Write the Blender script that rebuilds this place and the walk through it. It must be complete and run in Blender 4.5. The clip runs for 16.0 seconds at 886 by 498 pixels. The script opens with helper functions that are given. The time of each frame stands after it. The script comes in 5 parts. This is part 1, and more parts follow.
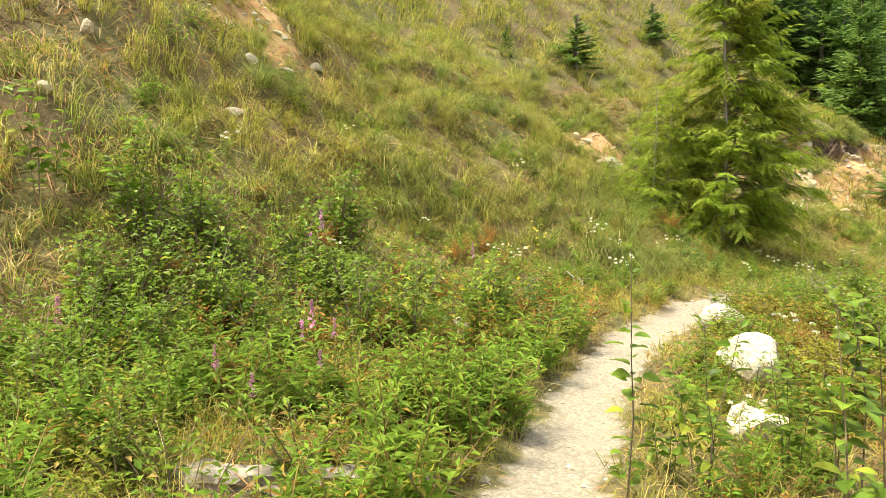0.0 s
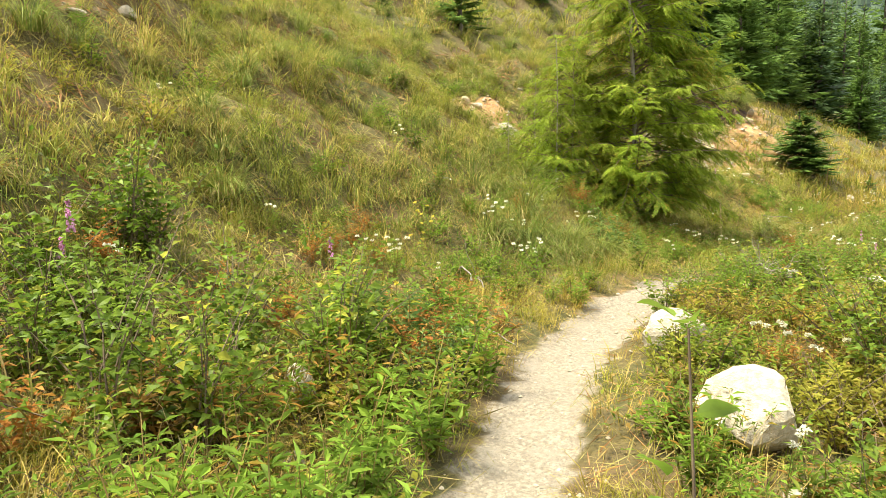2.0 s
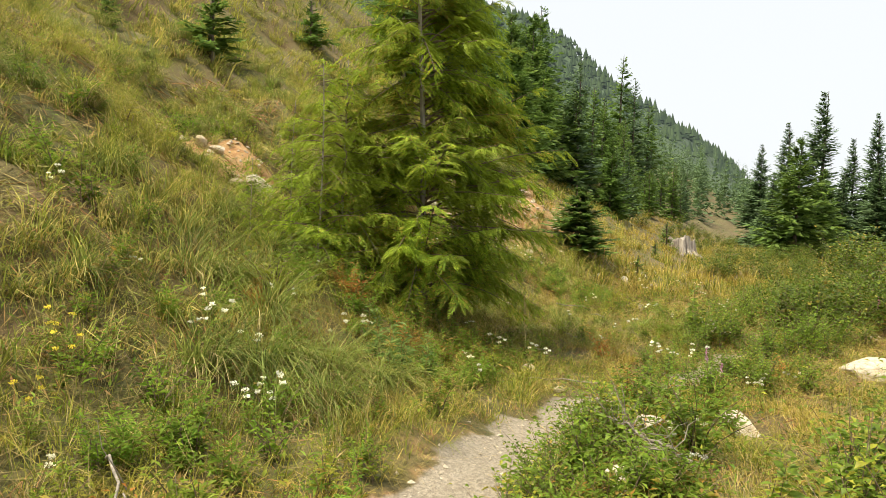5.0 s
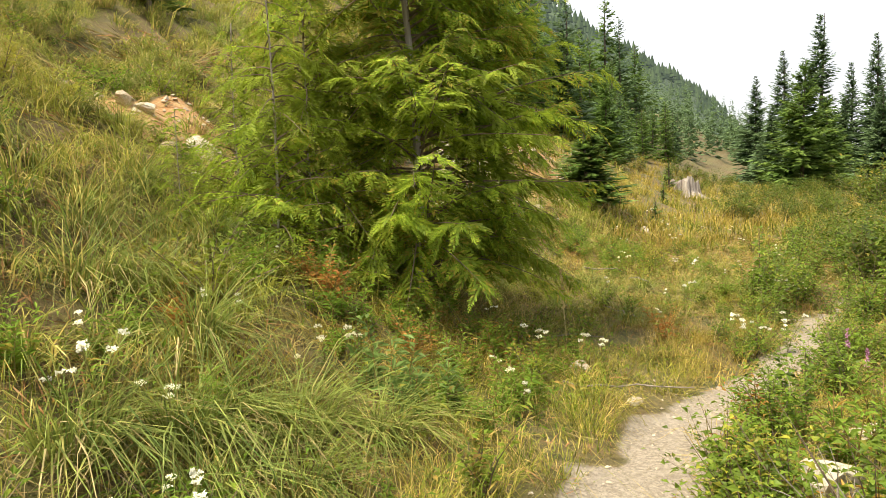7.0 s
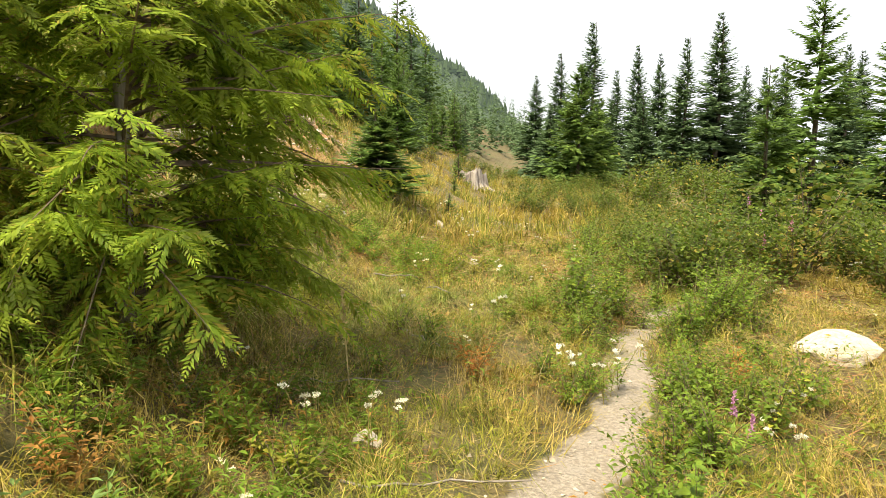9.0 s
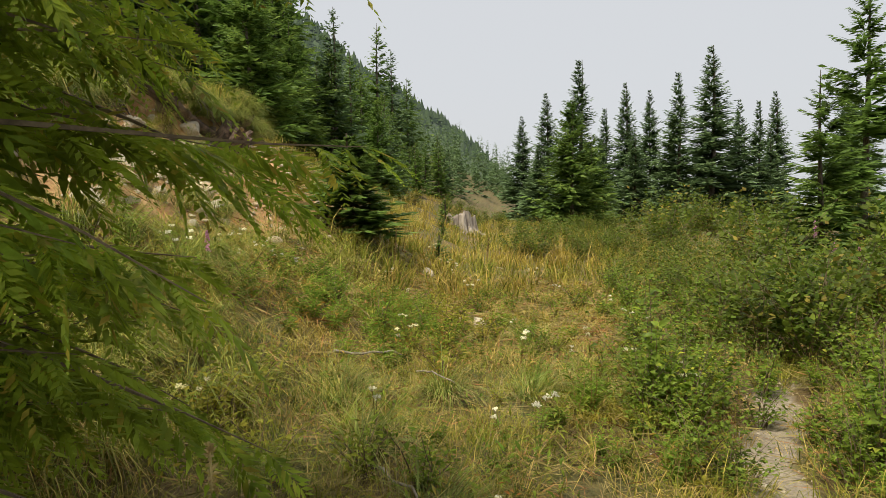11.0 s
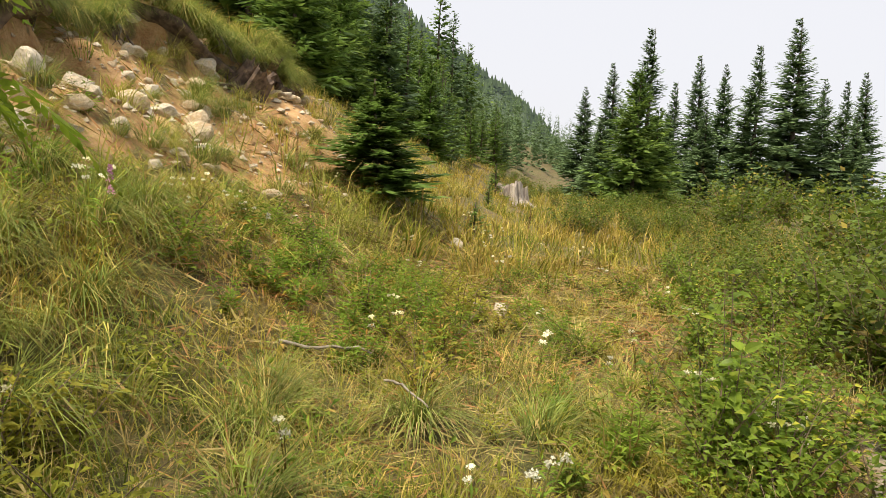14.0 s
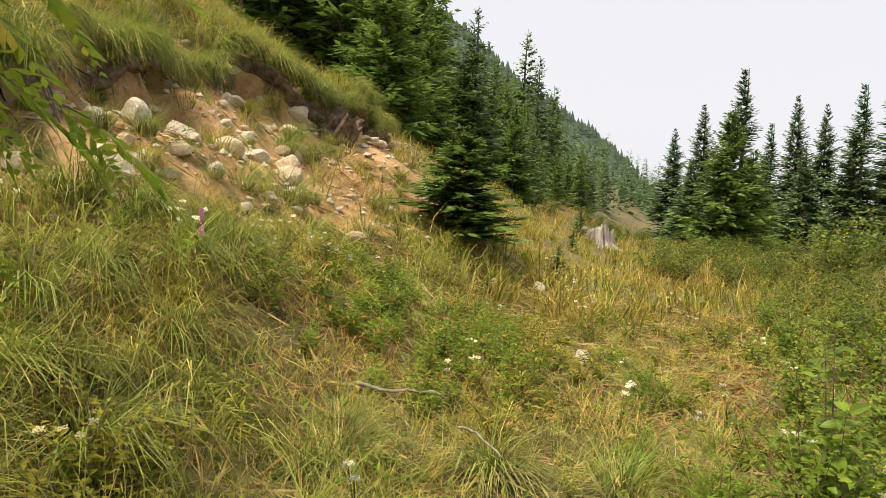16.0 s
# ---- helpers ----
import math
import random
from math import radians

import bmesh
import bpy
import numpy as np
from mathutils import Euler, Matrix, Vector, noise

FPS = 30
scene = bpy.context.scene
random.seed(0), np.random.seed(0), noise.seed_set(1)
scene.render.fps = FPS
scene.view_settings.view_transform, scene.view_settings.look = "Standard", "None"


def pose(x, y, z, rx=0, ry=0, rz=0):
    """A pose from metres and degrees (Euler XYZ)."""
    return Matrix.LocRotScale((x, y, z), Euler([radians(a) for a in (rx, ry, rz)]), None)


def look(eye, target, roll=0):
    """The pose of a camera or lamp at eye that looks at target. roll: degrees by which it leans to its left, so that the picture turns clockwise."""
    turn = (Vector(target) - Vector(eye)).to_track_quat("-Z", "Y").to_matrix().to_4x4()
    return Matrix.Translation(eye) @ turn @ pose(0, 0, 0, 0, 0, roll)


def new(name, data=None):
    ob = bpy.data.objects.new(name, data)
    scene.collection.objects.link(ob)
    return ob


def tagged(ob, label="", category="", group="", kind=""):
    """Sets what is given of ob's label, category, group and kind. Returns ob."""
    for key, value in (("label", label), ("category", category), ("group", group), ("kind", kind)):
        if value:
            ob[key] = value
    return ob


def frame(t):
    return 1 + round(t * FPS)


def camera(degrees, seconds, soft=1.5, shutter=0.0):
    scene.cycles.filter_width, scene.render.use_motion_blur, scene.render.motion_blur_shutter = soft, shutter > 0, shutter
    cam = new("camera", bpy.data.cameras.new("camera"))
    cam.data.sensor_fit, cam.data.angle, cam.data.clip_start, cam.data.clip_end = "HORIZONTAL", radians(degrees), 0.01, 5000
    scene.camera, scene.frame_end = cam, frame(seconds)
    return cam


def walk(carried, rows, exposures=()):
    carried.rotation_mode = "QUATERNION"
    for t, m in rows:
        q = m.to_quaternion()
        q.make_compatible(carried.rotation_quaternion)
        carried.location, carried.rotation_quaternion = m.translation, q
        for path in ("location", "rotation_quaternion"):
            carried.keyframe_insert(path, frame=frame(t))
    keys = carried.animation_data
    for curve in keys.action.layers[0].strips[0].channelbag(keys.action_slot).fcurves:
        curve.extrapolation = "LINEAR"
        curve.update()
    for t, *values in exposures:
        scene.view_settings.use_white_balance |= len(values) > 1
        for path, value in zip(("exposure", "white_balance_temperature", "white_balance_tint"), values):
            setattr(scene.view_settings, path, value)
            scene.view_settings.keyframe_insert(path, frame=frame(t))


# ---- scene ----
cam = camera(66.0, 16.0, soft=0.4)
PATH = [
    (0, (4.617, -7.684, 1.485), (0.607, -4.735, 1.010), 0.34),
    (0.5, (4.247, -7.290, 1.480), (0.335, -4.231, 0.904), -1.41),
    (1, (3.883, -6.909, 1.460), (-0.012, -3.783, 1.223), -0.99),
    (1.5, (3.475, -6.505, 1.439), (-0.139, -3.088, 0.921), -2.53),
    (2, (3.160, -6.116, 1.411), (-0.343, -2.605, 0.771), -1.60),
    (2.5, (2.861, -5.659, 1.455), (-0.623, -2.101, 1.004), 0.72),
    (3, (2.563, -5.229, 1.496), (-0.434, -1.263, 0.957), 1.10),
    (3.5, (2.331, -4.862, 1.510), (-0.067, -0.519, 0.892), 0.34),
    (4, (2.079, -4.401, 1.540), (-0.409, -0.067, 1.399), -1.29),
    (4.5, (1.717, -3.982, 1.549), (-0.519, 0.487, 1.366), 3.15),
    (4.7, (1.621, -3.826, 1.576), (-0.582, 0.658, 1.375), 2.58),
    (6.8, (0.481, -2.001, 1.525), (-1.666, 2.498, 1.139), -0.74),
    (7, (0.426, -1.812, 1.524), (-1.656, 2.704, 1.006), -2.52),
    (7.5, (0.254, -1.348, 1.509), (-1.099, 3.427, 0.894), -0.51),
    (8, (0.144, -1.026, 1.504), (-1.056, 3.769, 0.752), 0.00),
    (8.5, (0.039, -0.548, 1.487), (-1.204, 4.268, 0.979), -1.35),
    (9, (0.000, 0.000, 1.500), (-0.617, 4.919, 0.849), 0.30),
    (9.2, (-0.072, 0.236, 1.511), (-0.721, 5.168, 1.007), -4.36),
    (11.3, (-0.467, 2.897, 1.209), (-1.006, 7.863, 1.001), -0.54),
    (11.5, (-0.498, 3.002, 1.193), (-1.235, 7.946, 1.052), 1.39),
    (12, (-0.396, 3.240, 1.134), (-1.130, 8.181, 0.908), 4.82),
    (12.5, (-0.348, 3.513, 1.131), (-0.716, 8.460, 0.506), 1.03),
    (12.6, (-0.343, 3.567, 1.133), (-0.621, 8.529, 0.584), -0.59),
    (13, (-0.338, 3.784, 1.153), (-0.352, 8.765, 0.711), -1.28),
    (13.5, (-0.333, 3.979, 1.144), (-0.988, 8.924, 0.801), -0.29),
    (14, (-0.232, 4.132, 1.123), (-1.133, 9.022, 0.599), 2.27),
    (14.5, (-0.179, 4.188, 1.117), (-1.248, 9.032, 0.492), -1.45),
    (15, (-0.191, 4.199, 1.126), (-1.345, 9.046, 0.699), 0.42),
    (15.5, (-0.212, 4.192, 1.121), (-1.637, 8.973, 0.795), 2.75),
    (16, (-0.208, 4.176, 1.130), (-1.721, 8.936, 0.889), 2.54),
]
walk(cam, [(t, look(eye, target, roll)) for t, eye, target, roll in PATH], exposures=[(0, 1.12, 6550, 7), (2, 1.09, 6550, 7), (3.5, 0.85, 6600, 7), (4.5, 0.53, 6650, 8.5), (7, 0.75, 6700, 13), (9.2, 0.84, 6700, 12), (11.3, 0.0, 6650, 11), (11.8, 0.0, 6650, 11), (12.3, 0.28, 6700, 13), (13.5, 0.38, 6700, 14), (15, 0.46, 6750, 15), (16, 0.4, 6750, 15)])

# ---- light ----
SUN_ELEVATION, SUN_AZIMUTH = radians(67), radians(222)
world = bpy.data.worlds.new("hazy_sky")
scene.world = world
world.use_nodes = True
wt = world.node_tree
wt.nodes.clear()
w_sky = wt.nodes.new("ShaderNodeTexSky")
w_sky.sky_type, w_sky.sun_disc = "NISHITA", False
w_sky.sun_elevation, w_sky.sun_rotation = SUN_ELEVATION, SUN_AZIMUTH
w_sky.dust_density, w_sky.air_density = 4.0, 1.0
w_mix = wt.nodes.new("ShaderNodeMix")
w_mix.data_type = "RGBA"
w_mix.inputs[0].default_value = 0.86
w_mix.inputs[7].default_value = (7.6, 7.95, 8.3, 1)
w_bg = wt.nodes.new("ShaderNodeBackground")
w_bg.inputs[1].default_value = 0.094
w_out = wt.nodes.new("ShaderNodeOutputWorld")
wt.links.new(w_sky.outputs[0], w_mix.inputs[6])
wt.links.new(w_mix.outputs[2], w_bg.inputs[0])
wt.links.new(w_bg.outputs[0], w_out.inputs[0])

sun = new("sun", bpy.data.lights.new("sun", "SUN"))
sun.data.energy, sun.data.angle, sun.data.color = 4.9, radians(17), (1.0, 0.925, 0.75)
sun_dir = Vector((math.sin(SUN_AZIMUTH) * math.cos(SUN_ELEVATION), math.cos(SUN_AZIMUTH) * math.cos(SUN_ELEVATION), math.sin(SUN_ELEVATION)))
sun.matrix_world = look(tuple(sun_dir * 60), (0, 0, 0))


# ---- the lie of the land ----
KNOT_Y = [-30, -8, -3, 1, 5, 10, 15, 24, 40, 80, 200]
TOE_X = [0, -0.9, -1.7, -1.5, -1.45, -1.8, -1.9, -2.3, -3.0, -2.5, 8]
GRADE = [0.9, 0.95, 0.85, 0.62, 0.57, 0.61, 0.7, 0.6, 0.5, 0.5, 0.5]
BASE_Y = [-30, -8, 0, 4, 10, 20, 60, 200]
BASE_Z = [0.0, -0.03, -0.02, -0.22, -0.2, -0.2, 0.0, 1.0]


def ease(a, b, v):
    s = np.clip((v - a) / (b - a), 0, 1)
    return s * s * (3 - 2 * s)


def waves(x, y, size, seed):
    """Smooth unevenness between -1 and 1, from a few crossed waves."""
    rng = np.random.RandomState(seed)
    out = 0
    for _ in range(6):
        a, ph, f = rng.uniform(0, 6.283), rng.uniform(0, 6.283), rng.uniform(0.6, 1.7) / size
        out = out + np.sin(6.283 * f * (x * np.cos(a) + y * np.sin(a)) + ph)
    return out / 3.2


def trail_x(y):
    """The middle of the footpath, by its way along the valley."""
    return np.interp(y, TRAIL_Y, TRAIL_X)


TRAIL_Y = [-14, -7.7, -6.1, -5.3, -4.0, -3.15, -2.35, -1.3, -0.4, 0.6, 1.6, 2.5, 3.5, 4.2, 5.4, 6.4, 7.6, 10, 13, 20]
TRAIL_X = [10.5, 4.4, 2.9, 2.25, 1.42, 0.9, 0.5, 0.1, -0.07, -0.13, -0.09, 0.02, 0.26, 0.52, 0.86, 0.95, 1.38, 2.4, 4, 9]


def trail_gap(x, y):
    """Distance from the middle line of the path, measured across it."""
    slope = (trail_x(y + 0.3) - trail_x(y - 0.3)) / 0.6
    return np.abs(x - trail_x(y)) / np.sqrt(1 + slope**2)


def scarp_x(y):
    return np.interp(y, [4, 8, 10, 12, 13.5, 15, 17, 20, 26], [-5.0, -5.1, -6.0, -6.7, -6.6, -6.1, -6.2, -7.2, -10]) + 0.14 * np.sin(1.3 * y) + 0.17 * np.sin(3.1 * y + 1) + 0.09 * np.sin(7.7 * y)


def scarp_power(y):
    return ease(5.0, 7.5, y) * (1 - ease(19, 24, y))


def lip(y):
    """How sharply the slip's upper edge is torn, stretch by stretch."""
    return scarp_power(y) * (0.25 + 0.75 * ease(-0.35, 0.45, np.sin(1.9 * y + 0.6) + 0.5 * np.sin(4.3 * y)))


def height(x, y):
    x, y = np.asarray(x, float), np.asarray(y, float)
    q = np.interp(y, KNOT_Y, TOE_X) + 0.25 * np.sin(0.9 * y) - x
    grade = np.interp(y, KNOT_Y, GRADE)
    up = grade * (q + np.sqrt(q * q + 0.7)) / 2
    up = np.where(up > 14, 14 + (up - 14) * 0.8, up)
    z = np.interp(y, BASE_Y, BASE_Z) + up
    z = z + 0.7 * lip(y) * (ease(-0.12, 0.18, scarp_x(y) - x) - 0.5 * ease(-2.5, 0.0, scarp_x(y) - x) - 0.5 * ease(0.2, 4, scarp_x(y) - x))
    z = z + 0.26 * np.maximum(0, -x - 12) * (1 - ease(45, 90, y))
    hill = ease(0, 2.5, q)
    z = z + (0.04 + 0.13 * hill) * waves(x, y, 2.6, 3) + (0.02 + 0.05 * hill) * waves(x, y, 0.9, 5)
    z = z - 0.055 * (1 - ease(0.2, 0.5, trail_gap(x, y))) * (1 - ease(12, 16, y))
    # beyond the shrubs on the open side the bench falls to the valley
    z = z - 0.25 * np.maximum(0, x - 22 - 0.05 * y) * ease(0, 10, x - 22 - 0.05 * y)
    return z


def ground_z(x, y):
    return float(height(x, y))


def bare(x, y):
    """Where soil and stones lie open: 0 to 1."""
    s = scarp_x(y) - x
    wide = np.interp(y, [7, 9, 11, 13, 16, 20], [1.2, 1.8, 2.8, 3.3, 2.8, 2.0])
    holes = np.clip(1.05 + 0.75 * waves(x, y, 1.0, 17), 0.2, 1)
    slip = scarp_power(y) * holes * ease(-wide - 0.6, -wide + 0.5, s + 0.4 * waves(x, y, 1.6, 11)) * (1 - ease(-0.05, 0.35, s - 0.9 * (1 - lip(y)) - 0.3 * waves(x, y, 0.7, 16)))
    slide = ease(0.25, 0.6, 1 - np.hypot((x + 5.6) / 1.5, (y - 4.2) / 1.3) + 0.2 * waves(x, y, 0.8, 12))
    slide2 = 0.75 * ease(0.25, 0.6, 1 - np.hypot((x + 7.5) / 3.2, (y + 3.6) / 1.6) + 0.25 * waves(x, y, 0.9, 13))
    spots = 0.12 * ease(0.62, 0.95, waves(x, y, 1.5, 14)) * ease(0.5, 2.5, np.interp(y, KNOT_Y, TOE_X) - x) * (1 - ease(20, 30, y))
    far = 0.4 * ease(0.2, 0.6, 1 - np.hypot((x + 5.6) / 1.2, (y - 24) / 5) + 0.3 * waves(x, y, 1.2, 15))
    margin = 0.36 * ease(-1.9, -0.9, y) * (1 - ease(2.4, 3.4, y)) * (1 - ease(0.38, 0.75, trail_gap(x, y) + 0.15 * waves(x, y, 0.8, 18))) * (x < trail_x(y))
    return np.clip(np.maximum.reduce([slip, slide, slide2, spots, far, margin]), 0, 1)


def on_trail(x, y):
    edge = 0.26 - 0.11 * ease(2.5, 5.0, y) + 0.07 * waves(x, y, 0.9, 21) + 0.04 * waves(x, y, 0.3, 22)
    return (1 - ease(edge - 0.06, edge + 0.1, trail_gap(x, y))) * (1 - ease(7.6, 8.6, y))


# ---- materials ----
def material(name):
    m = bpy.data.materials.new(name)
    m.use_nodes = True
    nt = m.node_tree
    nt.nodes.clear()
    return m, nt, nt.nodes.new("ShaderNodeOutputMaterial")


def node(nt, kind, **values):
    n = nt.nodes.new(kind)
    for key, value in values.items():
        n.inputs[key.replace("_", " ")].default_value = value
    return n


def mix_colour(nt, factor, a, b):
    n = nt.nodes.new("ShaderNodeMix")
    n.data_type = "RGBA"
    for slot, v in ((0, factor), (6, a), (7, b)):
        if isinstance(v, bpy.types.NodeSocket):
            nt.links.new(v, n.inputs[slot])
        elif isinstance(v, tuple):
            n.inputs[slot].default_value = (*v, 1)
        else:
            n.inputs[slot].default_value = v
    return n.outputs[2]


def ramp(nt, value, low, high):
    n = nt.nodes.new("ShaderNodeMapRange")
    n.interpolation_type = "SMOOTHSTEP"
    n.inputs["From Min"].default_value, n.inputs["From Max"].default_value = low, high
    nt.links.new(value, n.inputs["Value"])
    return n.outputs[0]


def place(nt):
    return nt.nodes.new("ShaderNodeNewGeometry").outputs["Position"]


def grain(nt, scale, detail=4.0, where=None):
    n = node(nt, "ShaderNodeTexNoise", Scale=scale, Detail=detail, Roughness=0.62)
    nt.links.new(where if where else place(nt), n.inputs["Vector"])
    return n.outputs["Fac"]


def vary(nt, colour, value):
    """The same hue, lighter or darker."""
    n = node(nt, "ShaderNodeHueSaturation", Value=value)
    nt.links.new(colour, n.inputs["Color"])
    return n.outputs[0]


def leafy(name, colours, dry=(0.3, 0.22, 0.08), dry_share=0.0, through_light=0.35, patch=0.45, rough=0.55):
    """A leaf surface: two greens chosen leaf by leaf, drying in patches, letting light through."""
    m, nt, out = material(name)
    pick = nt.nodes.new("ShaderNodeNewGeometry").outputs["Random Per Island"]
    c = mix_colour(nt, pick, colours[0], colours[1])
    c = mix_colour(nt, ramp(nt, grain(nt, patch, 2), 0.42, 0.62), c, colours[2])
    if dry_share > 0:
        add = nt.nodes.new("ShaderNodeMath")
        add.operation = "MULTIPLY_ADD"
        nt.links.new(pick, add.inputs[0])
        add.inputs[1].default_value = 0.6
        nt.links.new(grain(nt, 0.8, 3), add.inputs[2])
        c = mix_colour(nt, ramp(nt, add.outputs[0], 1.05 - dry_share, 1.2 - dry_share), c, dry)
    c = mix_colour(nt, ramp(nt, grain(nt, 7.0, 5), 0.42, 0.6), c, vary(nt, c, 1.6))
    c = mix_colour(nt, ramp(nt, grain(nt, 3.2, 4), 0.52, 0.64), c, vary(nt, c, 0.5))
    bs = node(nt, "ShaderNodeBsdfPrincipled", Roughness=rough)
    bs.inputs["Specular IOR Level"].default_value = 0.16
    nt.links.new(c, bs.inputs["Base Color"])
    tr = nt.nodes.new("ShaderNodeBsdfTranslucent")
    nt.links.new(c, tr.inputs["Color"])
    mx = nt.nodes.new("ShaderNodeMixShader")
    mx.inputs[0].default_value = through_light
    nt.links.new(bs.outputs[0], mx.inputs[1])
    nt.links.new(tr.outputs[0], mx.inputs[2])
    nt.links.new(mx.outputs[0], out.inputs[0])
    return m


def rugged(name, dark, light, scale, rough=0.9, bump=0.3, stretch=None, spot=None):
    """Stone, bark, dead wood: two tones of grain, blotches and relief."""
    m, nt, out = material(name)
    where = nt.nodes.new("ShaderNodeTexCoord").outputs["Object"]
    if stretch:
        mp = nt.nodes.new("ShaderNodeMapping")
        mp.inputs["Scale"].default_value = stretch
        nt.links.new(where, mp.inputs["Vector"])
        where = mp.outputs[0]
    g = grain(nt, scale, 8, where)
    c = mix_colour(nt, ramp(nt, g, 0.32, 0.68), dark, light)
    if spot:
        c = mix_colour(nt, ramp(nt, grain(nt, scale * 0.35, 3, where), 0.52, 0.68), c, spot)
    bs = node(nt, "ShaderNodeBsdfPrincipled", Roughness=rough)
    nt.links.new(c, bs.inputs["Base Color"])
    bp = node(nt, "ShaderNodeBump", Strength=bump, Distance=0.03)
    nt.links.new(grain(nt, scale * 2.2, 8, where), bp.inputs["Height"])
    nt.links.new(bp.outputs[0], bs.inputs["Normal"])
    nt.links.new(bs.outputs[0], out.inputs[0])
    return m


def ground_material():
    m, nt, out = material("ground")
    fine, mid, wide = grain(nt, 38, 8), grain(nt, 5, 6), grain(nt, 0.7, 3)
    turf = mix_colour(nt, ramp(nt, mid, 0.35, 0.65), (0.075, 0.08, 0.02), (0.18, 0.145, 0.048))
    turf = mix_colour(nt, ramp(nt, wide, 0.4, 0.65), turf, (0.15, 0.1, 0.042))
    turf = mix_colour(nt, ramp(nt, fine, 0.5, 0.75), turf, (0.05, 0.045, 0.02))
    soil = mix_colour(nt, ramp(nt, mid, 0.35, 0.65), (0.36, 0.185, 0.068), (0.5, 0.32, 0.145))
    soil = mix_colour(nt, ramp(nt, fine, 0.5, 0.72), soil, (0.3, 0.19, 0.09))
    grit = mix_colour(nt, ramp(nt, fine, 0.4, 0.62), (0.26, 0.215, 0.155), (0.385, 0.33, 0.25))
    grit = mix_colour(nt, ramp(nt, grain(nt, 90, 4), 0.56, 0.66), grit, (0.2, 0.175, 0.14))
    grit = mix_colour(nt, ramp(nt, mid, 0.5, 0.75), grit, (0.33, 0.285, 0.22))
    masks = []
    for key in ("bare", "trail"):
        at = nt.nodes.new("ShaderNodeAttribute")
        at.attribute_name = key
        add = nt.nodes.new("ShaderNodeMath")
        add.operation = "MULTIPLY_ADD"
        nt.links.new(grain(nt, 7, 6), add.inputs[0])
        add.inputs[1].default_value = 0.9
        nt.links.new(at.outputs["Fac"], add.inputs[2])
        masks.append(ramp(nt, add.outputs[0], 0.75, 1.1))
    c = mix_colour(nt, masks[0], turf, soil)
    c = mix_colour(nt, masks[1], c, grit)
    bs = node(nt, "ShaderNodeBsdfPrincipled", Roughness=0.95)
    nt.links.new(c, bs.inputs["Base Color"])
    bp = node(nt, "ShaderNodeBump", Strength=0.9, Distance=0.05)
    nt.links.new(grain(nt, 22, 12), bp.inputs["Height"])
    nt.links.new(bp.outputs[0], bs.inputs["Normal"])
    nt.links.new(bs.outputs[0], out.inputs[0])
    return m


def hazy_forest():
    """A wooded mountainside far off, its pale haze imitated by a faint glow."""
    m, nt, out = material("far_forest_haze_glow")
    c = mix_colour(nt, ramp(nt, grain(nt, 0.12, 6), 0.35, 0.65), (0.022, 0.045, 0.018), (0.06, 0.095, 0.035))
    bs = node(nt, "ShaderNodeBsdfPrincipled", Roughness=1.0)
    # weak blue-grey emission on the surface stands in for haze
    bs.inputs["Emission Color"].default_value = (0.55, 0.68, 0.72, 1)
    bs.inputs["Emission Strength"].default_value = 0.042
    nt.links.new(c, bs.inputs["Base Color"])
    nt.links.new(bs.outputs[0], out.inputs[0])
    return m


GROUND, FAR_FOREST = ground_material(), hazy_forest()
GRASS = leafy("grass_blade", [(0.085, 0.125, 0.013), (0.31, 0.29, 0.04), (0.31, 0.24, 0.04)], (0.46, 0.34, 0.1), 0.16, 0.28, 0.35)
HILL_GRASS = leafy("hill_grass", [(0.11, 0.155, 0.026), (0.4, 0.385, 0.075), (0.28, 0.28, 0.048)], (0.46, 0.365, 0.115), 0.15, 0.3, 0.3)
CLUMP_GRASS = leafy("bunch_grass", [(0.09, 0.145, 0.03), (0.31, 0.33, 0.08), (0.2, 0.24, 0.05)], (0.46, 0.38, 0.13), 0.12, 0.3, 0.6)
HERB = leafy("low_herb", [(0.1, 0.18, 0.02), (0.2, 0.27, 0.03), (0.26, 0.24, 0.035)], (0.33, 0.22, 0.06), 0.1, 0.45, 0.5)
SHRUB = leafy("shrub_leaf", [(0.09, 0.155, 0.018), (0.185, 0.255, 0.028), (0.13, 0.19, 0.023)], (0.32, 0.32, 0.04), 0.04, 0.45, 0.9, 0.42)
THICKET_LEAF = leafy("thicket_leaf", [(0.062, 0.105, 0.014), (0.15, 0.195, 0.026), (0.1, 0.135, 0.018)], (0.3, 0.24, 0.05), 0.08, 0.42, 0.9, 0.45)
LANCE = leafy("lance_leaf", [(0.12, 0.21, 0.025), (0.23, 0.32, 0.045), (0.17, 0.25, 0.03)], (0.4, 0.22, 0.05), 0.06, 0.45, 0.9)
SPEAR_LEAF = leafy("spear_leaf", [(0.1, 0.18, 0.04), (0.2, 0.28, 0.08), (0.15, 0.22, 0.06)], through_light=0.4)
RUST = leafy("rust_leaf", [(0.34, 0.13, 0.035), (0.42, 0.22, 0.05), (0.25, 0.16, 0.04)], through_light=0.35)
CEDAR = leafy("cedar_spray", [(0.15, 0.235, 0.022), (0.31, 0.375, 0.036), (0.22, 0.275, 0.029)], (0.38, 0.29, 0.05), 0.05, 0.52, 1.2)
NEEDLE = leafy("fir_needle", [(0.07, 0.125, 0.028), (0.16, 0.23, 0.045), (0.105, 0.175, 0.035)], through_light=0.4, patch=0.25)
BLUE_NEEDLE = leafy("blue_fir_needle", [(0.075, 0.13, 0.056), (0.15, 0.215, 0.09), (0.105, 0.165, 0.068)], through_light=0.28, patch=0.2)
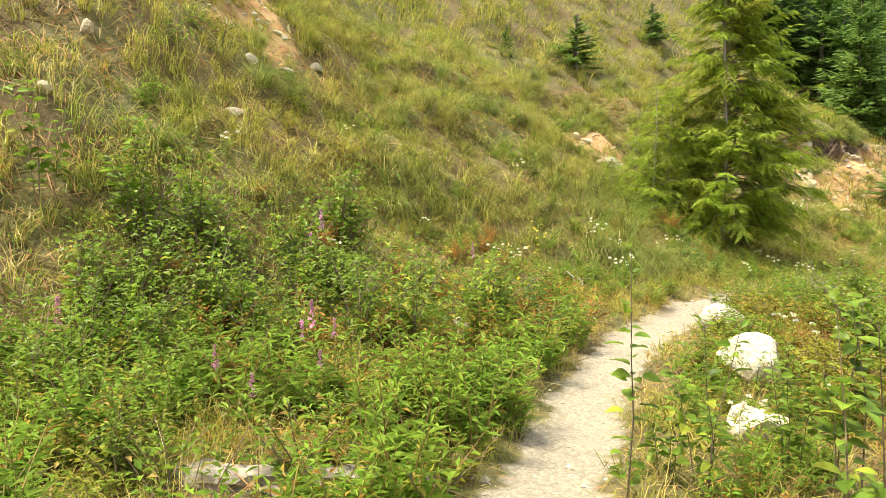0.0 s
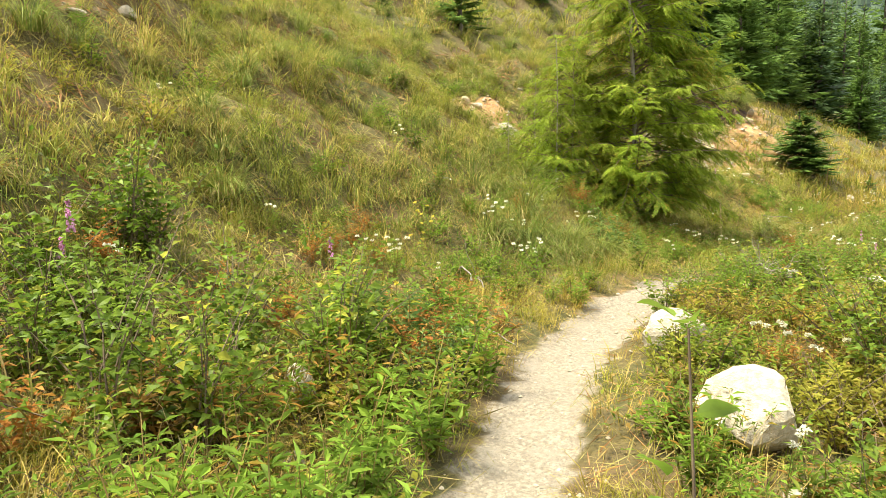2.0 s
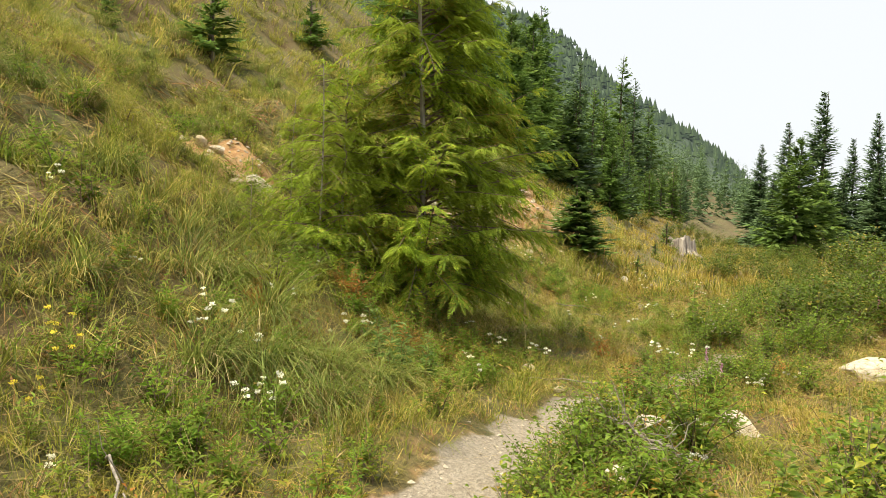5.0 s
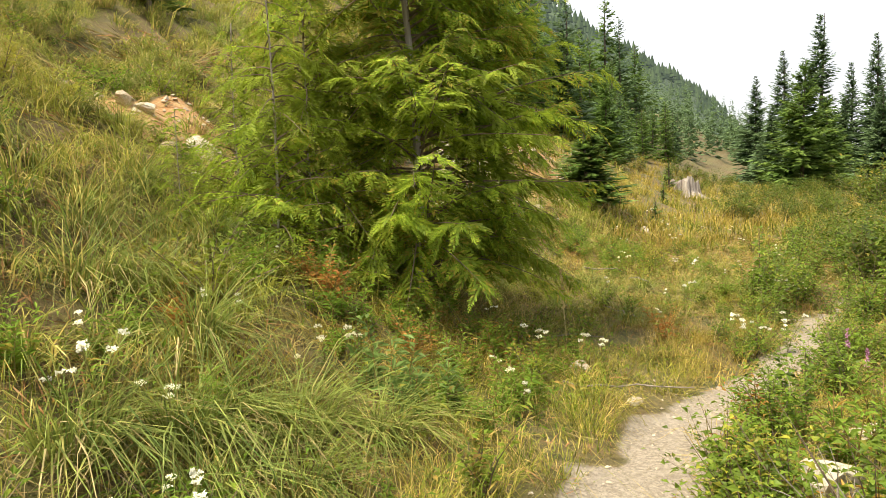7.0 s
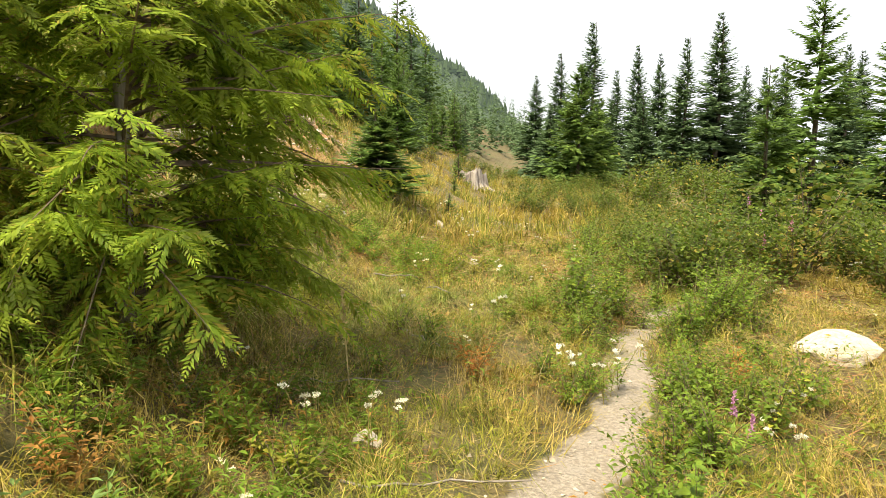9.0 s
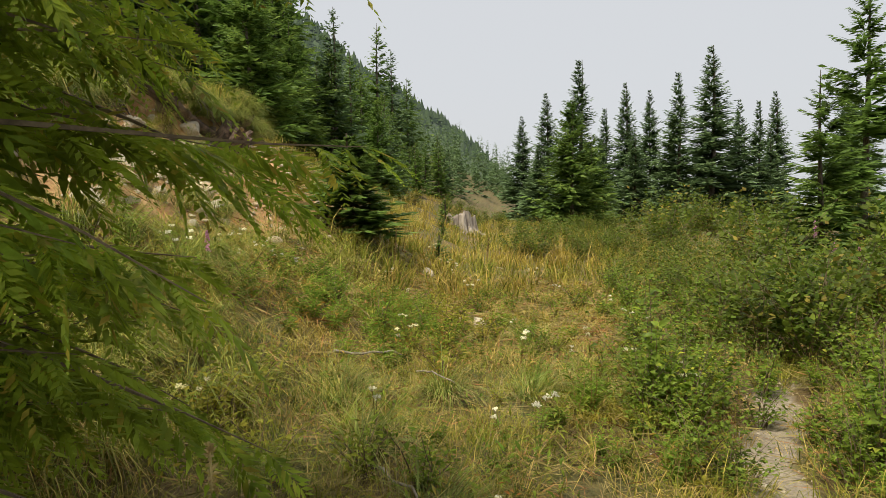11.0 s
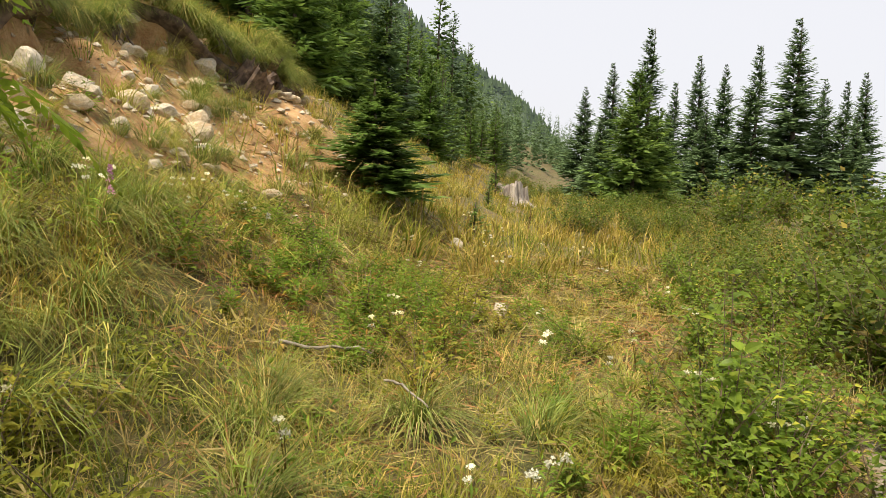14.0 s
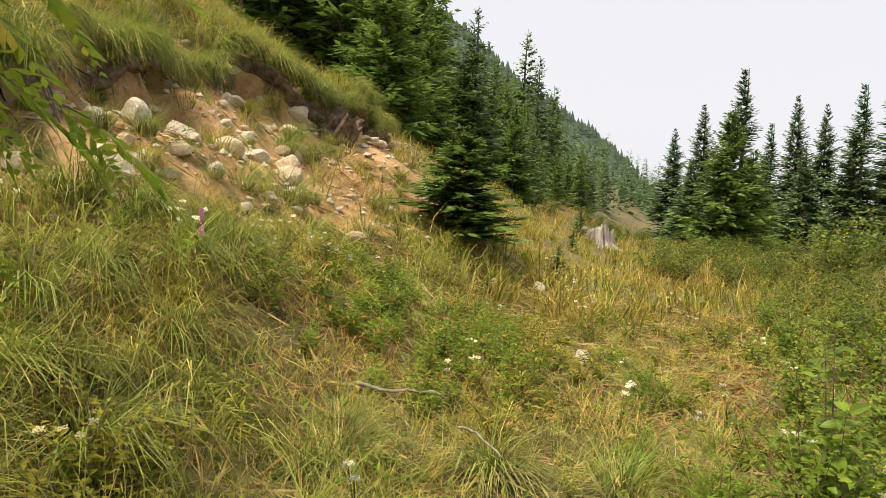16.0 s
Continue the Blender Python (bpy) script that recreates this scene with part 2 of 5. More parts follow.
PETAL = leafy("white_petal", [(0.74, 0.73, 0.6), (0.82, 0.8, 0.7), (0.66, 0.62, 0.42)], through_light=0.3)
PINK = leafy("pink_petal", [(0.52, 0.22, 0.42), (0.64, 0.36, 0.55), (0.48, 0.24, 0.3)], through_light=0.35)
YELLOW = leafy("yellow_petal", [(0.6, 0.5, 0.05), (0.72, 0.6, 0.1), (0.5, 0.45, 0.05)], through_light=0.3)
STALK = leafy("green_stalk", [(0.16, 0.18, 0.04), (0.26, 0.2, 0.07), (0.22, 0.14, 0.05)], through_light=0.1)
THATCH = leafy("thatch", [(0.17, 0.135, 0.045), (0.4, 0.31, 0.12), (0.23, 0.2, 0.06)], (0.3, 0.15, 0.06), 0.2, 0.2, 0.7)
STRAW = leafy("straw", [(0.34, 0.26, 0.11), (0.47, 0.38, 0.18), (0.3, 0.21, 0.085)], through_light=0.2)
STONE = rugged("pale_granite", (0.38, 0.33, 0.24), (0.64, 0.56, 0.44), 5, bump=0.6, spot=(0.6, 0.48, 0.32))
BUFF_STONE = rugged("buff_stone", (0.4, 0.3, 0.18), (0.68, 0.56, 0.38), 5, bump=0.7, spot=(0.52, 0.36, 0.2))
BARK = rugged("bark", (0.07, 0.05, 0.035), (0.2, 0.16, 0.12), 14, bump=0.6, stretch=(1, 1, 0.2))
TWIG = rugged("twig", (0.1, 0.07, 0.045), (0.22, 0.16, 0.1), 20, bump=0.2)
DEAD_WOOD = rugged("weathered_wood", (0.13, 0.11, 0.085), (0.36, 0.31, 0.25), 10, bump=0.6, stretch=(1, 1, 0.15))
PALE_WOOD = rugged("bleached_wood", (0.2, 0.16, 0.13), (0.5, 0.44, 0.37), 9, bump=0.6, stretch=(1, 1, 0.12))
ROOT = rugged("root_soil", (0.05, 0.032, 0.022), (0.2, 0.135, 0.09), 9, bump=0.7)


# ---- mesh makers ----
def mesh_from(name, verts, faces, mat, smooth=False):
    """A mesh from an array of corners and one or more arrays of faces with equal corner counts."""
    me = bpy.data.meshes.new(name)
    faces = [np.asarray(f, np.int32) for f in (faces if isinstance(faces, list) else [faces]) if len(f)]
    verts = np.asarray(verts, np.float32)
    me.vertices.add(len(verts))
    me.vertices.foreach_set("co", verts.ravel())
    loops = np.concatenate([f.ravel() for f in faces])
    sizes = np.concatenate([np.full(len(f), f.shape[1], np.int32) for f in faces])
    me.loops.add(len(loops))
    me.loops.foreach_set("vertex_index", loops)
    me.polygons.add(len(sizes))
    me.polygons.foreach_set("loop_start", np.r_[0, np.cumsum(sizes)[:-1]].astype(np.int32))
    me.polygons.foreach_set("loop_total", sizes)
    me.polygons.foreach_set("use_smooth", np.full(len(sizes), smooth))
    me.materials.append(mat)
    me.update(calc_edges=True)
    return me


def part(name, me, parent, label=""):
    ob = new(name, me)
    ob.parent = parent
    return tagged(ob, label) if label else ob


class Pile:
    """Gathers many small pieces into one mesh."""

    def __init__(self):
        self.v, self.tri, self.quad, self.n = [], [], [], 0

    def add(self, v, tri=(), quad=()):
        v = np.asarray(v, float).reshape(-1, 3)
        if len(tri):
            self.tri.append(np.asarray(tri, int).reshape(-1, 3) + self.n)
        if len(quad):
            self.quad.append(np.asarray(quad, int).reshape(-1, 4) + self.n)
        self.v.append(v)
        self.n += len(v)

    def tube(self, line, radii, sides=5):
        line, radii = np.asarray(line, float), np.asarray(radii, float)
        along = np.gradient(line, axis=0)
        along /= np.linalg.norm(along, axis=1)[:, None] + 1e-9
        side = np.cross(along, (0.31, 0.83, 0.46))
        side /= np.linalg.norm(side, axis=1)[:, None] + 1e-9
        over = np.cross(along, side)
        a = np.arange(sides) * 2 * np.pi / sides
        ring = line[:, None] + radii[:, None, None] * (side[:, None] * np.cos(a)[:, None] + over[:, None] * np.sin(a)[:, None])
        n = len(line)
        k, s = np.meshgrid(np.arange(n - 1), np.arange(sides), indexing="ij")
        q = np.stack([k * sides + s, k * sides + (s + 1) % sides, (k + 1) * sides + (s + 1) % sides, (k + 1) * sides + s], -1).reshape(-1, 4)
        self.add(ring.reshape(-1, 3), quad=q)

    def mesh(self, name, mat, smooth=False):
        none3, none4 = np.zeros((0, 3), int), np.zeros((0, 4), int)
        return mesh_from(name, np.concatenate(self.v), [np.concatenate(self.tri or [none3]), np.concatenate(self.quad or [none4])], mat, smooth)


def unit(v):
    return v / (np.linalg.norm(v, axis=-1, keepdims=True) + 1e-9)


def leaves(pile, roots, ways, ups, lengths, widths, fold=0.25, droop=0.2):
    """Pointed oval leaves, folded along the midrib: six corners, four triangles each."""
    n = len(roots)
    ways, ups = unit(ways), np.asarray(ups, float)
    sides = unit(np.cross(ways, ups))
    ups = np.cross(sides, ways)
    L, W = np.asarray(lengths)[:, None], np.asarray(widths)[:, None]
    mid = roots + ways * L * 0.45
    tip = roots + ways * L - ups * L * droop
    lift = ups * W * fold
    v = np.stack([roots, mid - sides * W / 2 + lift, mid, mid + sides * W / 2 + lift, tip], 1)
    f = np.array([[0, 2, 1], [0, 3, 2], [1, 2, 4], [2, 3, 4]])
    pile.add(v.reshape(-1, 3), tri=(f[None] + 5 * np.arange(n)[:, None, None]).reshape(-1, 3))


def small_leaves(pile, roots, ways, ups, lengths, widths, fold=0.3):
    """Pointed leaves folded along the midrib: four corners, two triangles each."""
    n = len(roots)
    ways, ups = unit(ways), np.asarray(ups, float)
    sides = unit(np.cross(ways, ups))
    ups = np.cross(sides, ways)
    L, W = np.asarray(lengths)[:, None], np.asarray(widths)[:, None]
    mid = roots + ways * L * 0.42 + ups * W * fold
    v = np.stack([roots, mid - sides * W / 2, roots + ways * L - ups * L * 0.12, mid + sides * W / 2], 1)
    f = np.array([[0, 2, 1], [0, 3, 2]])
    pile.add(v.reshape(-1, 3), tri=(f[None] + 4 * np.arange(n)[:, None, None]).reshape(-1, 3))


def broad_leaves(pile, roots, ways, ups, lengths, widths):
    """Oval leaves with a folded midrib, a curved blade and a pointed tip, for plants close at hand."""
    n = len(roots)
    ways, ups = unit(ways), np.asarray(ups, float)
    sides = unit(np.cross(ways, ups))
    ups = np.cross(sides, ways)
    L, W = np.asarray(lengths)[:, None], np.asarray(widths)[:, None]
    rows = []
    for s, w in ((0.0, 0.06), (0.14, 0.62), (0.34, 0.98), (0.56, 0.95), (0.78, 0.6), (1.0, 0.03)):
        mid = roots + ways * L * s - ups * L * 0.28 * s * s
        lift = ups * W * w * 0.16
        rows += [mid - sides * W * w / 2 + lift, mid, mid + sides * W * w / 2 + lift]
    v = np.stack(rows, 1)
    q = np.array([[3 * k + j, 3 * k + j + 1, 3 * k + j + 4, 3 * k + j + 3] for k in range(5) for j in (0, 1)])
    pile.add(v.reshape(-1, 3), quad=(q[None] + 18 * np.arange(n)[:, None, None]).reshape(-1, 4))


def kites(pile, roots, ways, sides, lengths, widths):
    """Narrow flat sprays: four corners each."""
    n = len(roots)
    L, W = np.asarray(lengths)[:, None], np.asarray(widths)[:, None]
    mid = roots + ways * L * 0.4
    v = np.stack([roots, mid + sides * W / 2, roots + ways * L, mid - sides * W / 2], 1)
    f = np.array([[0, 1, 2], [0, 2, 3]])
    pile.add(v.reshape(-1, 3), tri=(f[None] + 4 * np.arange(n)[:, None, None]).reshape(-1, 3))


def blades(rng, roots, lengths, widths, lean, arch, segments=3):
    """Grass blades: corners and faces. lean: level way in which each bends; arch: how far it bends over."""
    n = len(roots)
    side = np.stack([-lean[:, 1], lean[:, 0], np.zeros(n)], -1)
    side = unit(side + 0.4 * rng.randn(n, 3) * [1, 1, 0])
    rows = []
    for k in range(segments + 1):
        s = k / segments
        a = arch * s
        out = lengths * s * np.sin(a * 0.75)
        up = lengths * s * np.cos(a * 0.75)
        mid = roots + np.concatenate([lean * out[:, None], up[:, None]], 1)
        w = (widths * (1 - s**1.6) * 0.5)[:, None]
        rows += [mid - side * w, mid + side * w] if k < segments else [mid]
    v = np.stack(rows, 1)
    m = v.shape[1]
    base = m * np.arange(n)[:, None, None]
    quad = np.array([[2 * k, 2 * k + 1, 2 * k + 3, 2 * k + 2] for k in range(segments - 1)]).reshape(-1, 4)
    tri = np.array([[m - 3, m - 2, m - 1]])
    return v.reshape(-1, 3), (tri[None] + base).reshape(-1, 3), (quad[None] + base).reshape(-1, 4)


# ---- ground, to the horizon ----
def axis_lines(near0, near1, step, far0, far1):
    line, d = list(np.arange(near0, near1 + step / 2, step)), step
    v = near1
    while v < far1:
        d *= 1.16
        v += d
        line.append(v)
    v, d = near0, step
    while v > far0:
        d *= 1.16
        v -= d
        line.insert(0, v)
    return np.array(line)


def build_ground():
    gx, gy = axis_lines(-10, 6, 0.13, -700, 2500), axis_lines(-10, 20, 0.13, -600, 3000)
    X, Y = np.meshgrid(gx, gy, indexing="ij")
    Z = height(X, Y)
    nx, ny = X.shape
    i, j = np.meshgrid(np.arange(nx - 1), np.arange(ny - 1), indexing="ij")
    a = (i * ny + j).ravel()
    me = mesh_from("ground", np.stack([X, Y, Z], -1).reshape(-1, 3), np.stack([a, a + ny, a + ny + 1, a + 1], -1), GROUND, True)
    for key, field in (("bare", bare), ("trail", on_trail)):
        me.attributes.new(key, "FLOAT", "POINT").data.foreach_set("value", field(X, Y).ravel().astype(np.float32))
    tagged(new("ground", me), "grassy hillside and bench with a pale gravel footpath", "ground", kind="structure")


build_ground()


def build_mountain():
    """The long wooded ridge that closes the valley."""
    u, v = np.linspace(0, 1, 90), np.linspace(0, 1, 60)
    U, V = np.meshgrid(u, v, indexing="ij")
    Y = 200 + 750 * U
    X = 60 - 620 * V - 40 * (1 - U) + 10 * waves(U * 8, V * 8, 2, 31)
    Z = 0.66 * (50 - X) * (0.55 + 0.45 * ease(0.0, 0.35, U)) * ease(-0.02, 0.12, V) - 8 + 9 * waves(X, Y, 160, 32) * ease(0.05, 0.3, V)
    ny = len(v)
    i, j = np.meshgrid(np.arange(len(u) - 1), np.arange(ny - 1), indexing="ij")
    a = (i * ny + j).ravel()
    pile = Pile()
    pile.add(np.stack([X, Y, Z], -1), quad=np.stack([a, a + 1, a + ny + 1, a + ny], -1))
    rng = np.random.RandomState(33)
    n = 14000
    su, sv = 0.15 + 0.85 * rng.rand(n), rng.rand(n) ** 0.8 * 0.8 + 0.03
    ui, vi = (su * 88).astype(int), (sv * 58).astype(int)
    root = np.stack([X[ui, vi], Y[ui, vi], Z[ui, vi]], -1) + rng.uniform(-5, 5, (n, 3)) * [1, 1, 0.3]
    tall, wide = rng.uniform(3.5, 7.0, n), rng.uniform(1.3, 2.2, n)
    ang = np.arange(5) * 2 * np.pi / 5
    ring = np.stack([np.cos(ang), np.sin(ang), np.zeros(5)], -1)
    cone = np.concatenate([root[:, None] + ring[None] * wide[:, None, None], (root + np.stack([0 * tall, 0 * tall, tall], -1))[:, None]], 1)
    f = np.array([[k, (k + 1) % 5, 5] for k in range(5)])
    pile.add(cone.reshape(-1, 3), tri=(f[None] + 6 * np.arange(n)[:, None, None]).reshape(-1, 3))
    tagged(new("backdrop", pile.mesh("backdrop", FAR_FOREST)), "distant forested mountain ridge, glowing faintly in place of haze", "mountain", kind="structure")


build_mountain()


# ---- where plants may stand ----
BOULDERS = [(1.06, -1.72, 0.6, 0.66, 0.16, 1.0), (2.0, -2.85, 0.56, 0.85, 0.15, 0.3), (0.85, -1.1, 0.4, 0.5, 0.3, 0.6), (2.62, -3.95, 0.36, 0.85, 0.15, 1.4),
            (2.35, -3.3, 0.16, 0.7, 0.2, 0.2), (0.05, -4.15, 0.3, 0.95, 0.1, 2.2), (0.55, -4.5, 0.16, 0.5, 0.3, 0.4), (2.6, 6.1, 0.72, 0.55, 0.26, 0.2), (0.75, 1.66, 0.3, 0.9, 0.1, 1.1), (1.2, 2.75, 0.55, 0.45, 0.32, 0.3),
            (0.79, 0.35, 0.34, 0.7, 0.2, 0.5), (-0.18, -2.6, 0.2, 0.7, 0.1, 1.9), (-0.33, 2.82, 0.13, 0.6, 0.2, 0.8), (-0.85, 3.5, 0.16, 1.0, 0.1, 0.1), (-0.8, 10.3, 0.2, 0.9, 0.1, 2.3),
            (-1.07, 10.5, 0.12, 0.8, 0.2, 1.7), (-1.82, 13.9, 0.26, 0.9, 0.2, 0.9), (2.2, -1.6, 0.2, 0.6, 0.2, 1.3)]
HILL_ROCKS = [(-5.15, 4.05, 0.44, 0.8), (-5.95, 3.72, 0.22, 0.9), (-5.77, 3.9, 0.27, 0.8), (-5.0, 4.4, 0.25, 0.6), (-4.9, 3.3, 0.2, 0.7), (-4.55, 8.95, 0.38, 0.75), (-4.64, 8.6, 0.22, 0.9),
              (-4.4, 7.7, 0.24, 0.9), (-5.2, 8.3, 0.2, 0.8), (-4.42, 9.6, 0.15, 0.8), (-4.69, 11.75, 0.48, 0.75), (-6.1, 14.4, 0.52, 0.7), (-6.9, 13.7, 0.3, 0.7), (-6.8, 14.1, 0.3, 0.8),
              (-5.76, 13.25, 0.32, 0.6), (-6.5, 13.9, 0.2, 0.8), (-3.76, 9.9, 0.17, 0.7), (-3.9, 10.6, 0.16, 0.8), (-4.3, 12.4, 0.16, 0.8), (-7.4, 20.6, 0.65, 0.6), (-7.2, 21.2, 0.3, 0.8),
              (-6.1, 12.4, 0.2, 0.8), (-6.0, 12.2, 0.22, 0.7), (-3.97, 8.7, 0.22, 0.5), (-3.5, 9.5, 0.15, 0.7), (-5.3, 12.6, 0.28, 0.7), (-5.5, 11.6, 0.24, 0.7), (-4.07, -4.65, 0.34, 0.6),
              (-4.5, -6.2, 0.24, 0.8), (-6.05, -2.5, 0.26, 0.8), (-5.05, -4.0, 0.2, 0.8), (-3.3, -6.8, 0.2, 0.8), (-5.4, -3.3, 0.24, 0.6), (-6.9, -4.6, 0.4, 0.7), (-7.6, -4.2, 0.35, 0.7),
              (-3.9, 10.0, 0.2, 0.6), (-4.05, 9.4, 0.2, 0.9), (-5.9, 15.6, 0.3, 0.6), (-6.4, 17.2, 0.4, 0.5), (-6.7, 18.6, 0.45, 0.5), (-6.0, 16.4, 0.25, 0.7), (-5.4, 22.5, 0.5, 0.6), (-5.9, 24.5, 0.6, 0.6), (-5.05, 12.3, 0.42, 0.7), (-5.4, 11.9, 0.3, 0.7), (-5.3, 12.9, 0.36, 0.6), (-5.8, 13.6, 0.4, 0.6), (-6.1, 12.6, 0.34, 0.8), (-4.3, 11.2, 0.28, 0.7), (-4.0, 10.9, 0.22, 0.7), (-4.75, 11.1, 0.3, 0.6), (-3.7, 10.3, 0.22, 0.7), (-5.6, 16.0, 0.42, 0.6), (-5.2, 15.5, 0.36, 0.6), (-4.7, 9.7, 0.3, 0.7), (-5.0, 9.2, 0.26, 0.7)]
WALK_LINE = np.array([(4.6, -7.7), (3.2, -6.1), (1.7, -4.0), (0.5, -2.0), (0, 0), (-0.45, 2.9), (-0.2, 4.2)])


def walk_gap(x, y):
    """Distance from the line walked."""
    p = np.stack([x, y], -1)
    best = np.full(len(p), 1e9)
    for a, b in zip(WALK_LINE[:-1], WALK_LINE[1:]):
        s = np.clip(((p - a) @ (b - a)) / ((b - a) @ (b - a)), 0, 1)
        best = np.minimum(best, np.linalg.norm(p - a - s[:, None] * (b - a), axis=1))
    return best


def slope_way(x, y):
    """The level direction downhill."""
    e = 0.3
    g = -np.stack([height(x + e, y) - height(x - e, y), height(x, y + e) - height(x, y - e)], -1) / (2 * e)
    return g


def scatter(rng, n, x0, x1, y0, y1, density):
    """Up to n places in a rectangle, kept with the likelihood density(x, y)."""
    x, y = rng.uniform(x0, x1, n), rng.uniform(y0, y1, n)
    keep = rng.rand(n) < density(x, y)
    return x[keep], y[keep]


def grass_sheet(name, label, seed, box, n, density, per, length, width, spread, arch, mat, segments, downhill):
    rng = np.random.RandomState(seed)
    tx, ty = scatter(rng, n, *box, density)
    k = rng.randint(per[0], per[1], len(tx))
    size = rng.uniform(0.65, 1.25, len(tx)) * (1 + 0.25 * waves(tx, ty, 1.7, seed + 1))
    owner = np.repeat(np.arange(len(tx)), k)
    m = len(owner)
    a, r = rng.uniform(0, 6.283, m), spread * np.sqrt(rng.rand(m)) * size[owner]
    x, y = tx[owner] + r * np.cos(a), ty[owner] + r * np.sin(a)
    down = slope_way(tx, ty)[owner]
    own = np.stack([np.cos(a), np.sin(a)], -1) * rng.uniform(0.3, 1.0, (m, 1))
    comb = np.stack([np.cos(3 * waves(tx, ty, 3.5, seed + 2)), np.sin(3 * waves(tx, ty, 3.5, seed + 2))], -1)[owner]
    lean = unit(own + downhill * down + 0.35 * comb + 0.25 * rng.randn(m, 2))
    L = rng.uniform(length[0], length[1], m) * size[owner]
    W = rng.uniform(width[0], width[1], m)
    root = np.stack([x, y, height(x, y) - 0.015], -1)
    v, tri, quad = blades(rng, root, L, W, lean, rng.uniform(arch[0], arch[1], m), segments)
    ob = new(name, mesh_from(name, v, [tri, quad], mat))
    return tagged(ob, label, "grass", kind="stuff")


def open_ground(x, y):
    free = (1 - on_trail(x, y)) * (1 - 0.86 * bare(x, y))
    for row in BOULDERS + HILL_ROCKS:
        free = free * (1 - 0.95 * np.exp(-(((x - row[0] - 0.25 * row[2]) ** 2 + (y - row[1] + 0.25 * row[2]) ** 2) / (0.9 * row[2]) ** 2) ** 2))
    return free


def bench(x, y):
    """1 on the flat beside the path, 0 up the hillside."""
    return 1 - ease(0.3, 1.6, np.interp(y, KNOT_Y, TOE_X) - x)


MEADOW = lambda x, y: open_ground(x, y) * np.minimum(1, 1.25 / (0.55 + 0.28 * walk_gap(x, y))) * (0.35 + 0.65 * bench(x, y)) * ease(0.0, 0.3, trail_gap(x, y) - 0.2 + 0.16 * ease(3, 5, y) + 2 * ease(7.6, 8.4, y))
grass_sheet("meadow_grass", "matted green and straw-coloured grass beside the footpath", 101, (-3.5, 5.5, -9, 14), 12500,
            lambda x, y: MEADOW(x, y) * np.clip(0.62 + 0.6 * waves(x, y, 1.1, 41), 0.06, 1),
            (26, 44), (0.12, 0.34), (0.003, 0.0068), 0.13, (0.7, 2.9), GRASS, 2, 0.3)
grass_sheet("tall_grass", "thin upright straw-coloured grass stalks", 105, (-3.5, 5.5, -9, 16), 3000,
            lambda x, y: MEADOW(x, y) * np.clip(0.4 + 0.7 * waves(x, y, 1.6, 47), 0.02, 1),
            (5, 12), (0.3, 0.55), (0.0018, 0.0035), 0.1, (0.3, 1.6), STRAW, 2, 0.2)
grass_sheet("hill_grass", "long drooping yellow-green grass on the hillside", 102, (-15, -1, -9, 30), 15000,
            lambda x, y: open_ground(x, y) * (1 - bench(x, y)) * np.minimum(1, 4.5 / (1 + walk_gap(x, y))) * np.clip(0.72 + 0.5 * waves(x, y, 0.9, 42), 0.25, 1),
            (26, 42), (0.22, 0.5), (0.006, 0.012), 0.1, (0.9, 3.0), HILL_GRASS, 3, 0.7)
grass_sheet("far_grass", "dry golden grass on the far bench", 103, (-10, 12, 12, 60), 11000,
            lambda x, y: open_ground(x, y) * np.minimum(1, 14 / y) * np.clip(0.8 + 0.4 * waves(x, y, 3, 43), 0.2, 1) * (1 - 0.8 * ease(2.5, 6, x)),
            (8, 14), (0.3, 0.6), (0.012, 0.028), 0.22, (0.4, 1.6), GRASS, 2, 0.4)
grass_sheet("high_grass", "sunburnt grass high on the hillside", 104, (-50, -9, -16, 60), 12500,
            lambda x, y: open_ground(x, y) * np.minimum(1, 9 / (1 + walk_gap(x, y))) * ease(9, 12, -x + 0 * y),
            (8, 13), (0.45, 0.85), (0.02, 0.04), 0.25, (0.9, 2.2), HILL_GRASS, 2, 1.0)


def herb_carpet():
    """Small leaves low in the grass."""
    rng = np.random.RandomState(111)
    x, y = scatter(rng, 150000, -9, 6, -9, 16, lambda x, y: open_ground(x, y) * np.minimum(1, 1.6 / (0.6 + 0.35 * walk_gap(x, y))) * ease(0.0, 0.6, waves(x, y, 1.2, 44) + 0.3) * ease(0.02, 0.4, trail_gap(x, y) - 0.25))
    n = len(x)
    root = np.stack([x, y, height(x, y) + rng.uniform(0.01, 0.34, n) * rng.rand(n)], -1)
    way = unit(rng.randn(n, 3) * [1, 1, 0.45] + [0, 0, 0.45])
    pile = Pile()
    leaves(pile, root, way, rng.randn(n, 3) * 0.3 + [0, 0, 1], rng.uniform(0.03, 0.085, n), rng.uniform(0.009, 0.024, n))
    tagged(new("low_herbs", pile.mesh("low_herbs", HERB)), "low leafy weeds among the grass", "weeds", kind="stuff")


herb_carpet()


